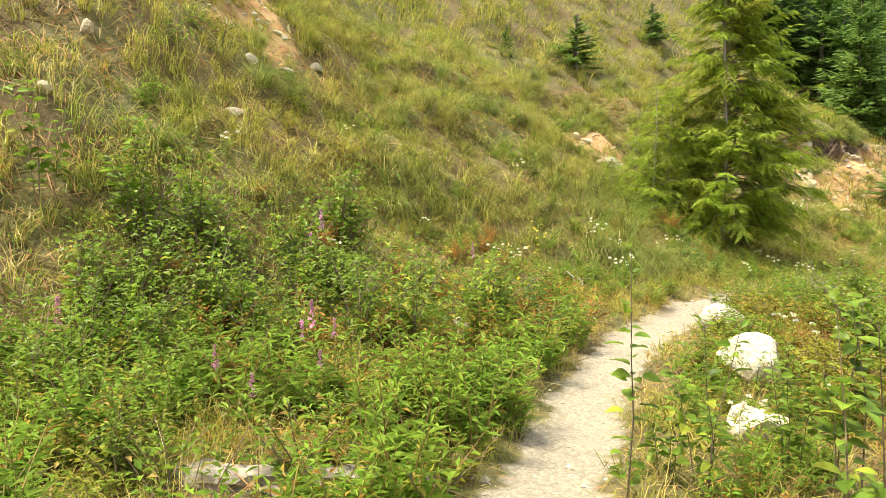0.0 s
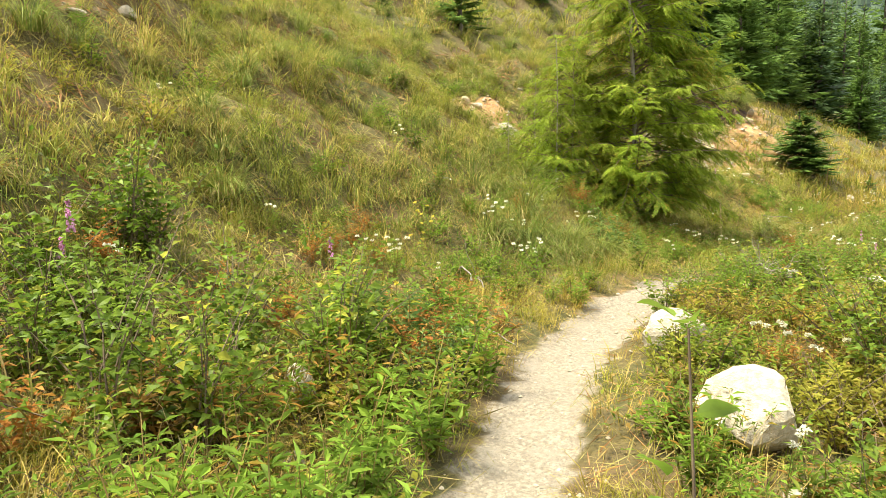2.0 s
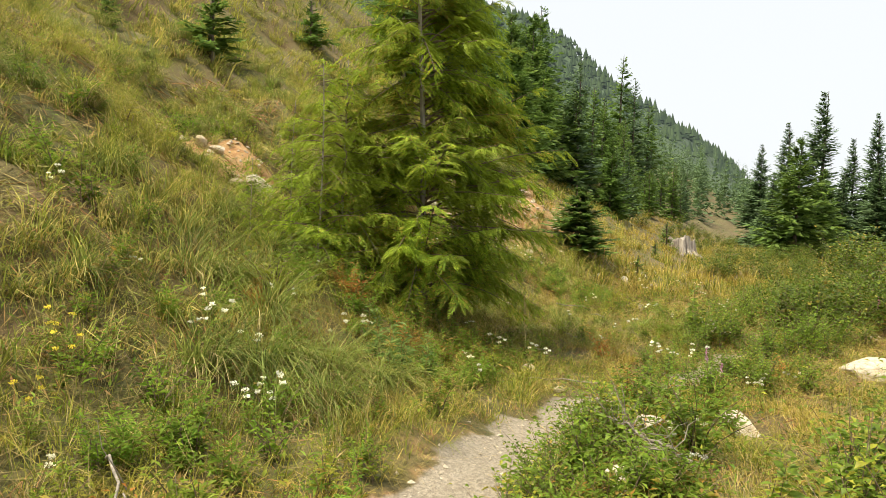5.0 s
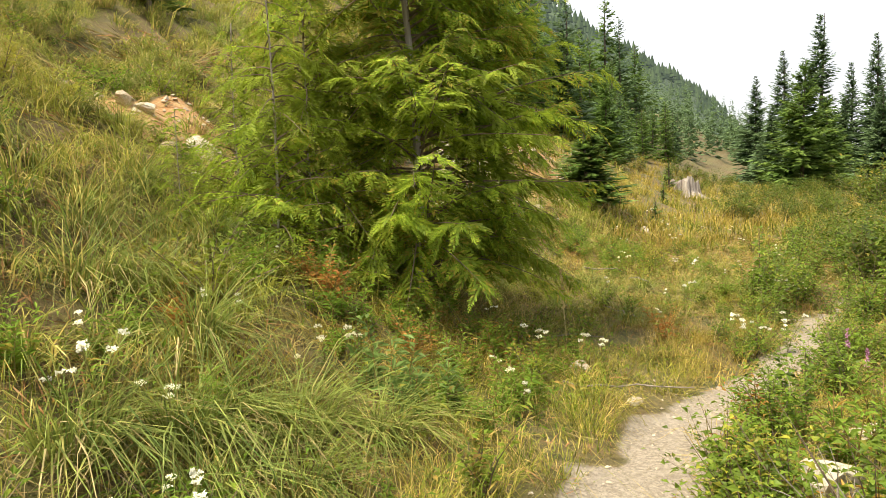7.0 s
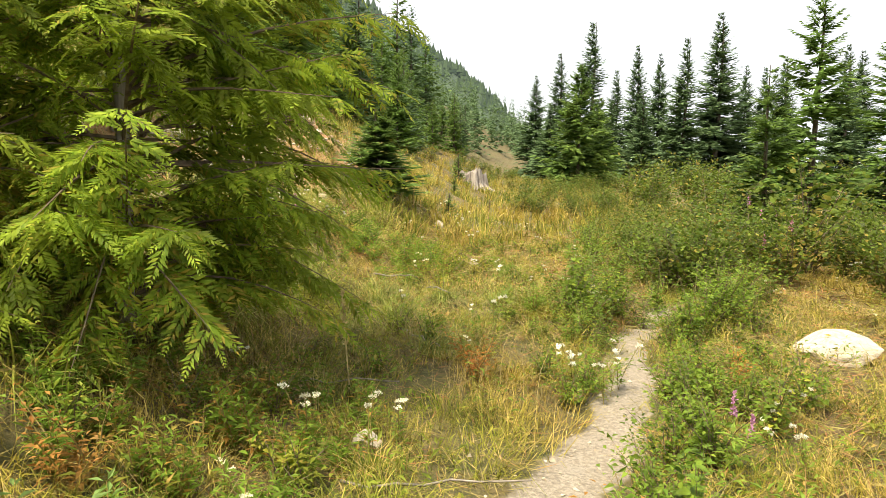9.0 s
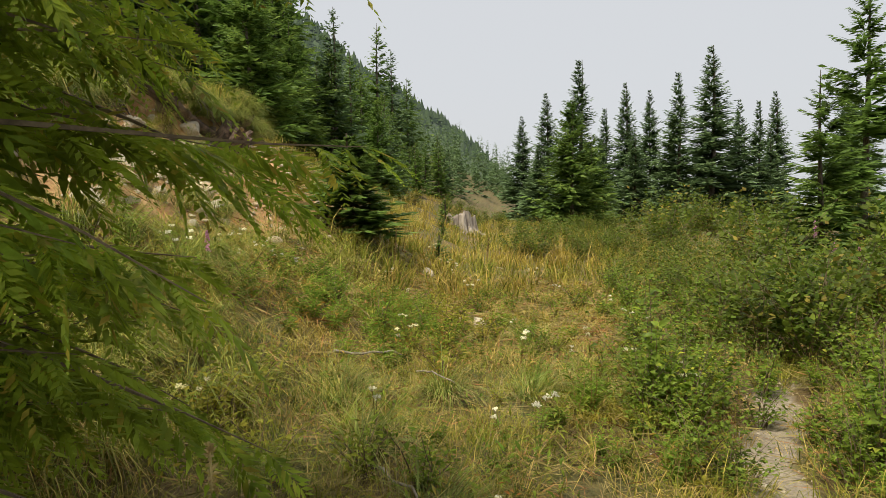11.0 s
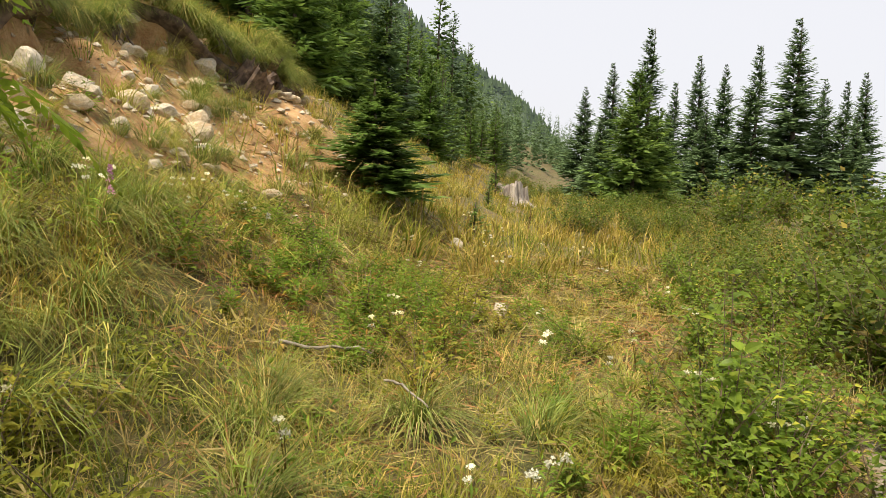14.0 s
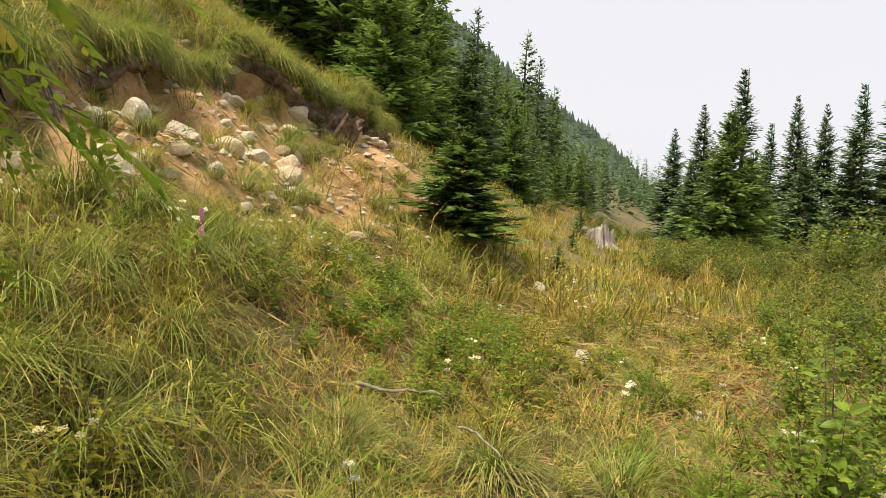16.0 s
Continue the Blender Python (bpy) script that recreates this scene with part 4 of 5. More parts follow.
# ---- leafy plants ----
def shrub_meshes(seed, tall, wide, stems, per_stem, leaf, narrow, mat, upright=0.5, plain=False, broad=False):
    """Stems and leaves of a bush or a tuft of leafy shoots."""
    rng = np.random.RandomState(seed)
    wood, green = Pile(), Pile()
    for k in range(stems):
        az = rng.uniform(0, 6.283)
        H = tall * (rng.uniform(0.35, 1.1) if not broad else (1.0, 0.7)[k % 2])
        reach = wide * rng.uniform(0.15, 1.0)
        s = np.linspace(0, 1, 6)
        d = np.array([math.cos(az), math.sin(az), 0])
        line = d * (reach * (0.15 * s + 0.85 * s ** (1 + upright)))[:, None] + np.array([0, 0, 1.0]) * (H * (s - 0.12 * s**2))[:, None] + rng.uniform(-0.06, 0.06, 3) * [1, 1, 0]
        line[1:-1] += rng.uniform(-0.02, 0.02, (4, 3)) * tall
        wood.tube(line[[0, 2, 3, 5]], np.interp(s, [0, 1], [(0.004 + 0.004 * tall) * (0.6 if broad else 1), 0.0015])[[0, 2, 3, 5]], 3)
        m = per_stem
        t = np.sort(rng.uniform(0.15, 1.0, m))
        t[-2:] = 1.0
        root = np.stack([np.interp(t, s, line[:, c]) for c in range(3)], -1)
        a = np.arange(m) * 2.4 + rng.uniform(0, 6)
        way = np.stack([np.cos(a), np.sin(a), rng.uniform(-0.15, 0.75, m)], -1) + 0.2 * rng.randn(m, 3)
        stalk = unit(way) * (rng.uniform(0.1, 0.9, m) * tall * 0.12 * (1 - narrow))[:, None]
        L = leaf * rng.uniform(0.55, 1.15, m) * np.interp(t, [0.15, 0.5, 1], [0.8, 1.1, 0.75])
        if plain:
            way = unit(way)
            kites(green, root + stalk, way, unit(np.cross(way, rng.randn(m, 3) * 0.5 + [0, 0, 1])), L, L * 0.66)
            continue
        if broad:
            broad_leaves(green, root + stalk * 0.3, way, rng.randn(m, 3) * 0.35 + [0, 0, 1], L, L * rng.uniform(0.55, 0.7, m))
            continue
        wide_by = L * (0.62 - 0.42 * narrow) * rng.uniform(0.85, 1.15, m)
        if narrow > 0.2:
            small_leaves(green, root + stalk, way, rng.randn(m, 3) * 0.35 + [0, 0, 1], L, wide_by)
        else:
            leaves(green, root + stalk, way, rng.randn(m, 3) * 0.35 + [0, 0, 1], L, wide_by, 0.22, 0.22)
    return wood.mesh("stems", TWIG if narrow < 0.5 else STALK), green.mesh("leaves", mat)


def shrub(name, meshes, x, y, scale, turn, label, category="shrub", group=""):
    base = new(name)
    tagged(part("branchwork", meshes[0], base), kind="stuff")
    tagged(part("foliage", meshes[1], base), kind="stuff")
    base.location, base.rotation_euler, base.scale = (x, y, ground_z(x, y) - 0.02), (0, 0, turn), (scale,) * 3
    return tagged(base, label, category, group)


ALDER = [shrub_meshes(400 + k, 1.05, 0.6, 13, 30, 0.085, 0.05, SHRUB, 0.7) for k in range(3)]
THICKET = [shrub_meshes(410 + k, 2.0, 1.3, 17, 42, 0.145, 0.0, THICKET_LEAF, 0.3, True) for k in range(2)]
WEED = [shrub_meshes(420 + k, 0.55, 0.28, 11, 20, 0.09, 0.82, LANCE, 0.6) for k in range(3)]
SPRIG = [shrub_meshes(425 + k, 0.42, 0.3, 9, 22, 0.055, 0.3, HERB, 0.5) for k in range(3)]
SHOOT = [shrub_meshes(430 + k, 1.0, 0.2, 3, 30, 0.085, 0.15, SHRUB, 0.9, broad=True) for k in range(3)]
TALL_SHOOT = shrub_meshes(434, 1.4, 0.05, 1, 40, 0.085, 0.15, SHRUB, 0.9, broad=True)
RED_WEED = [shrub_meshes(440 + k, 0.5, 0.28, 12, 26, 0.05, 0.5, RUST, 0.6) for k in range(2)]
SPEAR = shrub_meshes(445, 0.5, 0.12, 5, 26, 0.1, 0.78, SPEAR_LEAF, 0.9)
rng_p = np.random.RandomState(450)


def sow(name, kinds, n, box, density, scale, label, category, group):
    x, y = scatter(rng_p, n, *box, lambda x, y: density(x, y) * (1 - 0.97 * on_trail(x, y)) * ((trail_gap(x, y) > 0.36 - 0.12 * ease(3, 5, y)) | (y > 7.8)) * (walk_gap(x, y) > 0.45))
    for k, (px, py) in enumerate(zip(x, y)):
        shrub(name, kinds[k % len(kinds)], px, py, rng_p.uniform(*scale), rng_p.uniform(0, 6.28), label, category, group)


# leafy bank of shoots at the start of the walk, below the hill
sow("leafy_bush", ALDER, 120, (-2.8, 0.8, -7.0, -2.0), lambda x, y: 0.5 * ease(0.5, 1.2, trail_gap(x, y)) * (1 - ease(-4.2, -2.0, y - 0.5 * x)), (0.65, 1.1), "leafy green bush in the grass bank", "shrub", "bushes on the bank")
sow("tall_weed", WEED, 170, (-0.6, 2.6, -7.2, -2.2), lambda x, y: 0.95 * ((trail_x(y) - x > 0.35) & (trail_x(y) - x < 1.5)), (0.75, 1.25), "bright green lance-leaved weed beside the path", "weed", "weeds by the path")
# open side
sow("leafy_bush", ALDER, 130, (1.0, 5.5, -3.6, 6.0), lambda x, y: 0.75 * (1 - 0.75 * ease(0, 1, y) * (1 - ease(2.2, 3.2, x))) * ease(1.3, 2.6, x - trail_x(y)) * (np.hypot(x - 1.2, y + 1.6) > 0.9), (0.55, 0.85), "leafy green bush on the open side of the path", "shrub", "bushes by the path")
sow("leafy_bush", ALDER, 70, (2.4, 6.5, -4.0, 4.0), lambda x, y: 0.8 * ease(2.2, 3.2, x - trail_x(y)), (0.75, 1.05), "leafy green bush on the open side of the path", "shrub", "bushes by the path")
sow("leafy_bush", ALDER, 46, (1.7, 4.4, -2.6, 2.6), lambda x, y: 0.9 * ease(1.5, 2.2, x - trail_x(y)) * (np.hypot(x - 2.35, y + 3.3) > 0.7), (0.7, 1.0), "leafy green bush on the open side of the path", "shrub", "bushes by the path")
sow("small_weed", SPRIG, 230, (0.4, 3.4, -3.2, 0.2), lambda x, y: 0.8 * ((x - trail_x(y) > 0.36) & (x - trail_x(y) < 2.4)) * (np.hypot(x - 1.1, y + 1.6) > 0.5), (0.6, 1.1), "small leafy green weed among the grass", "weed", "low weeds")
sow("small_weed", SPRIG, 120, (-1.0, 3.2, -7.4, -3.0), lambda x, y: 0.8 * (trail_x(y) - x > 0.4), (0.6, 1.2), "small leafy green weed among the grass", "weed", "low weeds")
sow("small_weed", SPRIG, 90, (-3.0, -0.2, -2.5, 6.0), lambda x, y: 0.7 + 0 * x, (0.6, 1.0), "small leafy green weed among the grass", "weed", "low weeds")
sow("hill_weed", SPRIG, 120, (-8.5, -2.4, -6, 8), lambda x, y: 0.8 * (1 - bare(x, y)), (0.7, 1.3), "small leafy green weed on the hillside", "weed", "low weeds")
sow("meadow_weed", SPRIG, 190, (-3.4, 0.8, 5.2, 16), lambda x, y: 0.9 * np.clip(0.45 + waves(x, y, 1.8, 49), 0.1, 1), (0.5, 0.95), "small leafy green weed in the dry meadow", "weed", "low weeds")
sow("meadow_weed", SPRIG, 30, (-2.6, -0.9, 8.2, 11.0), lambda x, y: 0.9 + 0 * x, (0.7, 1.1), "small leafy green weed in the dry meadow", "weed", "low weeds")
sow("small_weed", SPRIG, 40, (0.75, 1.7, -2.6, -1.9), lambda x, y: 0.9 + 0 * x, (0.45, 0.8), "small leafy green weed among the grass", "weed", "low weeds")
sow("tall_weed", WEED, 60, (1.4, 3.2, -5.2, -3.2), lambda x, y: 0.8 * (x - trail_x(y) > 0.38), (0.4, 0.7), "bright green lance-leaved weed beside the path", "weed", "weeds by the path")
sow("spear_weed", [SPEAR], 26, (-0.9, 0.6, -3.6, -2.4), lambda x, y: 0.8 * (trail_x(y) - x > 0.5), (0.7, 1.2), "dark green spear-leaved weed beside the path", "weed", "spear weeds")
sow("small_weed", SPRIG, 60, (0.6, 2.0, 4.4, 8.0), lambda x, y: 0.9 + 0 * x, (0.6, 1.0), "small leafy green weed beside the path", "weed", "low weeds")
sow("tall_weed", WEED, 130, (0.3, 3.5, -4.5, 0.3), lambda x, y: 0.6 * ((x - trail_x(y) > 0.35) & (x - trail_x(y) < 1.6)), (0.5, 0.95), "bright green lance-leaved weed beside the path", "weed", "weeds by the path")
sow("tall_weed", WEED, 60, (0.0, 1.8, -0.9, 2.6), lambda x, y: 0.95 * ((x - trail_x(y) > 0.36) & (x - trail_x(y) < 1.3)), (0.55, 0.95), "bright green lance-leaved weed beside the path", "weed", "weeds by the path")
sow("leafy_bush", ALDER, 16, (0.3, 1.4, 0.4, 3.8), lambda x, y: 0.95 * ((x - trail_x(y) > 0.4) & (x - trail_x(y) < 0.9)) * (np.hypot(x - 0.75, y - 1.66) > 0.45) * (np.hypot(x - 1.18, y - 2.8) > 0.6), (0.45, 0.7), "low leafy bush along the path", "shrub", "bushes by the path")
sow("leafy_bush", ALDER, 44, (1.2, 3.2, 4.0, 10.0), lambda x, y: 0.8 * (x - trail_x(y) > 0.45) * (np.hypot(x - 2.4, y - 5.6) > 1.0), (0.45, 0.75), "low leafy bush along the path", "shrub", "bushes by the path")
for k, (px, py, ps) in enumerate([(0.1, -7.3, 0.8), (0.45, -7.1, 0.7), (0.95, -7.2, 0.55), (0.7, -6.9, 0.6), (-0.3, -7.0, 0.9), (0.3, -6.6, 0.55), (-0.7, -6.6, 0.9), (1.25, -7.1, 0.5)]):
    shrub("leafy_bush", ALDER[k % 3], px, py, ps, k * 1.7, "leafy green bush in the grass bank", "shrub", "bushes on the bank")
sow("tall_weed", WEED, 80, (-0.8, 2.2, -7.6, -5.6), lambda x, y: 0.9 * (trail_x(y) - x > 0.5) * (np.hypot(x - 1.75, y + 6.5) > 0.95), (0.7, 1.15), "bright green lance-leaved weed beside the path", "weed", "weeds by the path")
for k, (px, py, ps) in enumerate([(0.42, 0.05, 0.52), (0.5, 0.5, 0.6), (0.4, 0.85, 0.5), (0.55, 1.15, 0.55), (0.45, 1.5, 0.5), (0.6, -0.35, 0.5), (0.8, 0.8, 0.7), (0.95, 0.0, 0.6), (1.1, 1.2, 0.75)]):
    shrub("leafy_bush", ALDER[k % 3], px, py, ps, k * 2.1, "low leafy bush along the path", "shrub", "bushes by the path")
for k, (px, py) in enumerate([(0.24, 0.25), (0.22, 0.5), (0.2, 0.75), (0.23, 1.0), (0.27, 1.25), (0.3, 0.0), (0.3, 0.4), (0.33, 0.9)]):
    shrub("small_weed", SPRIG[k % 3], px, py, 0.62, k * 1.3, "small leafy green weed beside the path", "weed", "low weeds")
sow("alder_thicket", THICKET, 40, (-7.5, 1.5, 38, 64), lambda x, y: 0.8 + 0 * x, (0.35, 0.6), "low green alder growth on the far bench", "shrub", "alder thicket")
sow("alder_thicket", THICKET, 70, (0.2, 4.2, 11, 26), lambda x, y: 0.85 * (x > 0.45 + 0.04 * (y - 11) + 0.3 * np.sin(y)), (0.26, 0.45), "low green alder growth on the far bench", "shrub", "alder thicket")
# between meadow and path, and beyond
sow("alder_thicket", THICKET, 60, (-2.0, 5, 19, 38), lambda x, y: 0.8 * ease(0, 1, x + 1.2 + 0.02 * (y - 20) - 0.6 * np.sin(y)), (0.35, 0.55), "low green alder growth on the far bench", "shrub", "alder thicket")
sow("leafy_bush", ALDER, 50, (0.0, 2.6, 7.0, 15.0), lambda x, y: 0.8 * ((x > 0.55 + 0.03 * y) & (trail_x(y) - x > 0.4)), (0.5, 0.78), "leafy green bush between meadow and path", "shrub", "bushes by the path")
sow("alder_thicket", THICKET, 120, (1.4, 22, 10.5, 34), lambda x, y: 0.8 * ease(0.2, 1.4, x - 1.5 - 0.10 * (y - 10)) * (np.abs(x - trail_x(y)) > 0.6), (0.6, 0.98), "dense green alder thicket behind the path", "shrub", "alder thicket")
sow("alder_thicket", THICKET, 60, (3.2, 9, 2.0, 12), lambda x, y: 0.7 * ease(1.8, 3.2, x - trail_x(y)), (0.5, 0.75), "dense green alder thicket behind the path", "shrub", "alder thicket")
sow("alder_thicket", THICKET, 46, (1.7, 6.5, 8.6, 14), lambda x, y: 0.95 * (x - 1.5 > 0.12 * (y - 8.6)), (0.42, 0.62), "dense green alder thicket behind the path", "shrub", "alder thicket")
sow("meadow_herb", WEED, 60, (-3.2, 0.5, 6.5, 17), lambda x, y: 0.35 + 0 * x, (0.5, 0.8), "green weed in the dry meadow", "weed", "meadow weeds")
sow("meadow_herb", WEED, 40, (-2.6, -0.3, -1.5, 4.0), lambda x, y: 0.4 + 0 * x, (0.45, 0.8), "green weed in the grass", "weed", "meadow weeds")
sow("hillside_herb", WEED, 120, (-9, -2.2, -6, 10), lambda x, y: 0.7 * (1 - bare(x, y)), (0.4, 0.75), "green weed among the hillside grass", "weed", "hillside weeds")
sow("meadow_herb", WEED, 46, (-2.7, -0.9, 1.4, 4.0), lambda x, y: 0.95 + 0 * x, (0.5, 0.85), "lush green weed below the cedar", "weed", "meadow weeds")
sow("meadow_herb", WEED, 46, (-2.7, -0.8, 7.6, 10.6), lambda x, y: 0.95 + 0 * x, (0.5, 0.75), "lush bright green weed in the meadow", "weed", "meadow weeds")
sow("meadow_herb", WEED, 34, (-0.4, 0.9, 5.8, 10), lambda x, y: 0.8 * (trail_x(y) - x > 0.4), (0.4, 0.75), "green weed in the dry meadow", "weed", "meadow weeds")
sow("red_weed", RED_WEED, 20, (-2.6, 0.6, -6.5, -2.5), lambda x, y: 0.7 + 0 * x, (0.7, 1.2), "rust-red dying weed in the grass", "weed", "rusty weeds")
sow("red_weed", RED_WEED, 40, (-4.0, 2.5, -4.5, 6), lambda x, y: 0.4 + 0 * x, (0.6, 1.0), "rust-red dying weed in the grass", "weed", "rusty weeds")
for k, (px, py, ps) in enumerate([(0.5, 2.15, 0.5), (0.55, 2.6, 0.5), (0.62, 3.1, 0.48), (0.78, 3.55, 0.5), (0.98, 4.1, 0.5), (1.15, 4.7, 0.5), (1.3, 6.2, 0.45), (1.35, 5.5, 0.4), (0.62, 6.0, 0.4), (1.25, 7.4, 0.5), (1.5, 8.0, 0.55), (0.3, 4.65, 0.42), (0.45, 4.9, 0.5), (0.15, 5.0, 0.4), (0.45, -0.75, 0.5), (0.4, -0.35, 0.45), (-0.5, -1.05, 0.3), (0.62, 7.0, 0.72), (0.4, 7.0, 0.6), (0.5, 7.55, 0.75), (0.62, 6.8, 0.6), (0.5, 7.3, 0.6), (0.85, 7.5, 0.62), (0.5, 6.3, 0.5), (0.6, 8.3, 0.6), (0.95, 8.3, 0.65), (0.75, 9.2, 0.7), (0.72, 6.2, 0.45)]):
    shrub("leafy_bush", ALDER[k % 3], px, py, ps, k * 1.9, "leafy green alder bush with white flowers around it", "shrub", "bushes by the path")
for k, (px, py, ps) in enumerate([(2.66, -4.9, 0.65), (2.92, -4.95, 1.0), (3.31, -4.4, 1.1), (3.08, -4.45, 0.75), (2.62, -3.56, 0.6), (1.5, -0.6, 0.75), (1.9, 0.2, 0.8), (2.3, -0.4, 0.9), (0.62, 2.3, 0.62), (0.72, 2.75, 0.6), (0.66, 7.3, 0.8), (0.85, 7.0, 0.7), (0.45, 7.1, 1.05), (0.5, -0.85, 0.6), (-1.9, -6.3, 1.3), (-2.4, -6.9, 1.4), (3.6, -5.0, 1.2)]):
    shrub("alder_sapling", SHOOT[k % 3], px, py, ps, k * 1.1, "slender alder sapling with toothed oval leaves", "sapling", "alder saplings")
shrub("alder_sapling", TALL_SHOOT, 2.88, -5.46, 1.0, 0.4, "slender alder sapling with toothed oval leaves", "sapling", "alder saplings")
for k, (px, py) in enumerate([(-2.46, -1.8), (-2.3, -2.2), (-2.6, -1.5), (1.83, -1.9), (1.95, -1.6), (1.7, -1.75), (-2.2, -2.5), (-2.0, -1.9)]):
    shrub("red_weed", RED_WEED[k % 2], px, py, 0.8, k, "rust-red dying weed in the grass", "weed", "rusty weeds")
for k, (px, py) in enumerate([(-1.42, 1.55), (-1.2, 1.72), (-1.6, 1.5), (-1.3, 1.4)]):
    shrub("spear_weed", SPEAR, px, py, 0.85 + 0.08 * k, k, "grey-green spear-leaved weed under the cedar", "weed", "spear weeds")


# ---- flowers ----
def flower_meshes(seed, tall, stems, mat, kind):
    """For each stem: the stalk with its bloom; and the leaves of all, as rows of part name and mesh."""
    rng = np.random.RandomState(seed)
    rows, green = [], Pile()
    for k in range(stems):
        stalk, bloom = Pile(), Pile()
        az, H = rng.uniform(0, 6.283), tall * rng.uniform(0.65, 1.05)
        d = np.array([math.cos(az), math.sin(az), 0]) * rng.uniform(0.1, 0.35) * tall
        s = np.linspace(0, 1, 5)
        line = d * (s**1.4)[:, None] + np.array([0, 0, H]) * s[:, None]
        stalk.tube(line, np.full(5, 0.0025), 4)
        m = 14
        t = rng.uniform(0.1, 0.85, m)
        a = np.arange(m) * 2.4
        leaves(green, np.stack([np.interp(t, s, line[:, c]) for c in range(3)], -1), np.stack([np.cos(a), np.sin(a), rng.uniform(0.1, 0.9, m)], -1), np.tile([0, 0, 1.0], (m, 1)), np.full(m, 0.16 * tall), np.full(m, 0.035 * tall))
        n = 20 if kind == "head" else 30
        if kind == "head":
            at = line[-1] + rng.uniform(-1, 1, (n, 3)) * [0.02, 0.02, 0.009]
            size = 0.011
        else:
            u = rng.rand(n)
            a2 = rng.uniform(0, 6.283, n)
            at = line[-1] + np.stack([np.cos(a2) * 0.022 * (1.1 - u), np.sin(a2) * 0.022 * (1.1 - u), (u - 0.75) * 0.22 * tall], -1)
            size = 0.02
        for c in range(3):
            w = unit(rng.randn(n, 3) + [0, 0, 0.6])
            leaves(bloom, at, w, rng.randn(n, 3), np.full(n, size) * rng.uniform(0.7, 1.2, n), np.full(n, size * 0.85))
        rows += [("stem", stalk.mesh("stem", STALK)), ("flower_head", bloom.mesh("flower_head", mat))]
    return rows + [("foliage", green.mesh("foliage", LANCE))]


def flower(name, meshes, x, y, scale, turn, label, group):
    base = new(name)
    for key, me in meshes:
        ob = part(key, me, base)
        if key == "foliage":
            tagged(ob, kind="stuff")
    base.location, base.rotation_euler, base.scale = (x, y, ground_z(x, y)), (0, 0, turn), (scale,) * 3
    return tagged(base, label, "flower", group)


WHITE = [flower_meshes(500 + k, 0.42, 2 + k, PETAL, "head") for k in range(3)]
FIREWEED = [flower_meshes(510 + k, 0.95, 1 + k, PINK, "spike") for k in range(2)]
GOLD = [flower_meshes(520, 0.45, 4, YELLOW, "head")]
WHITE_AT = [(-0.79, 2.1), (-0.95, 2.2), (-1.42, -0.3), (-1.5, -0.15), (-1.3, -0.2), (-1.85, -1.8), (-2.0, -1.6), (-1.7, -1.9), (-2.1, -1.9), (0.43, 4.76), (0.55, 4.7), (0.35, 5.0), (0.62, 4.9), (0.2, 4.8), (0.7, 5.1),
            (-1.2, 6.4), (0.72, 7.2), (0.6, 7.4), (0.85, 7.0), (0.5, 7.7), (0.95, 7.5), (-1.4, -0.23), (-2.2, 0.0), (-2.2, 0.2), (-2.4, 0.4), (-1.64, 1.5), (-0.7, 3.6), (-0.8, 3.3), (1.8, -2.0), (2.0, -1.9), (1.9, -3.2)]
for k, (px, py) in enumerate(WHITE_AT):
    flower("white_flower", WHITE[k % 3], px, py, rng_p.uniform(0.75, 1.1), k * 1.3, "clustered white flower heads on leafy green stems", "white flowers")
fx_, fy_ = scatter(rng_p, 520, -4.2, 4.5, -5.5, 16, lambda x, y: 0.5 * (trail_gap(x, y) > 0.4) * (walk_gap(x, y) > 0.5) * np.clip(0.4 + waves(x, y, 2.2, 46), 0.05, 1))
for k, (px, py) in enumerate(zip(fx_, fy_)):
    flower("white_flower", WHITE[k % 3], px, py, rng_p.uniform(0.55, 1.0), k * 1.3, "clustered white flower heads on leafy green stems", "white flowers")
for k, (px, py, ps) in enumerate([(-0.07, -7.1, 0.95), (0.95, -5.8, 0.62), (0.6, -5.75, 0.95), (1.17, -6.5, 0.6), (0.52, -5.9, 0.75), (-1.28, -4.9, 0.9), (4.4, 12.5, 1.1), (4.2, 13.2, 1.2), (-1.4, -2.8, 0.9), (1.0, 3.3, 0.6), (-2.6, 7.2, 0.8), (3.2, 9.2, 1.0)]):
    flower("fireweed", FIREWEED[k % 2], px, py, ps, k, "pink fireweed spike going to seed", "fireweed")
for k, (px, py) in enumerate([(-2.39, -0.9), (-2.2, -1.0), (-0.9, -2.6), (-1.9, -1.4)]):
    flower("yellow_flower", GOLD[0], px, py, 0.8, k, "small yellow flowers on green stems", "yellow flowers")


# ---- bunch grass ----
def clump_mesh(seed, tall, n, mat, arch=(0.8, 2.9)):
    rng = np.random.RandomState(seed)
    a, r = rng.uniform(0, 6.283, n), 0.13 * np.sqrt(rng.rand(n))
    root = np.stack([r * np.cos(a), r * np.sin(a), 0 * a - 0.02], -1)
    lean = unit(np.stack([np.cos(a), np.sin(a)], -1) + 0.5 * rng.randn(n, 2) + [0.6, 0])
    v, tri, quad = blades(rng, root, tall * rng.uniform(0.5, 1.15, n), rng.uniform(0.005, 0.0095, n), lean, rng.uniform(*arch, n), 3)
    return mesh_from("grass_blades", v, [tri, quad], mat)


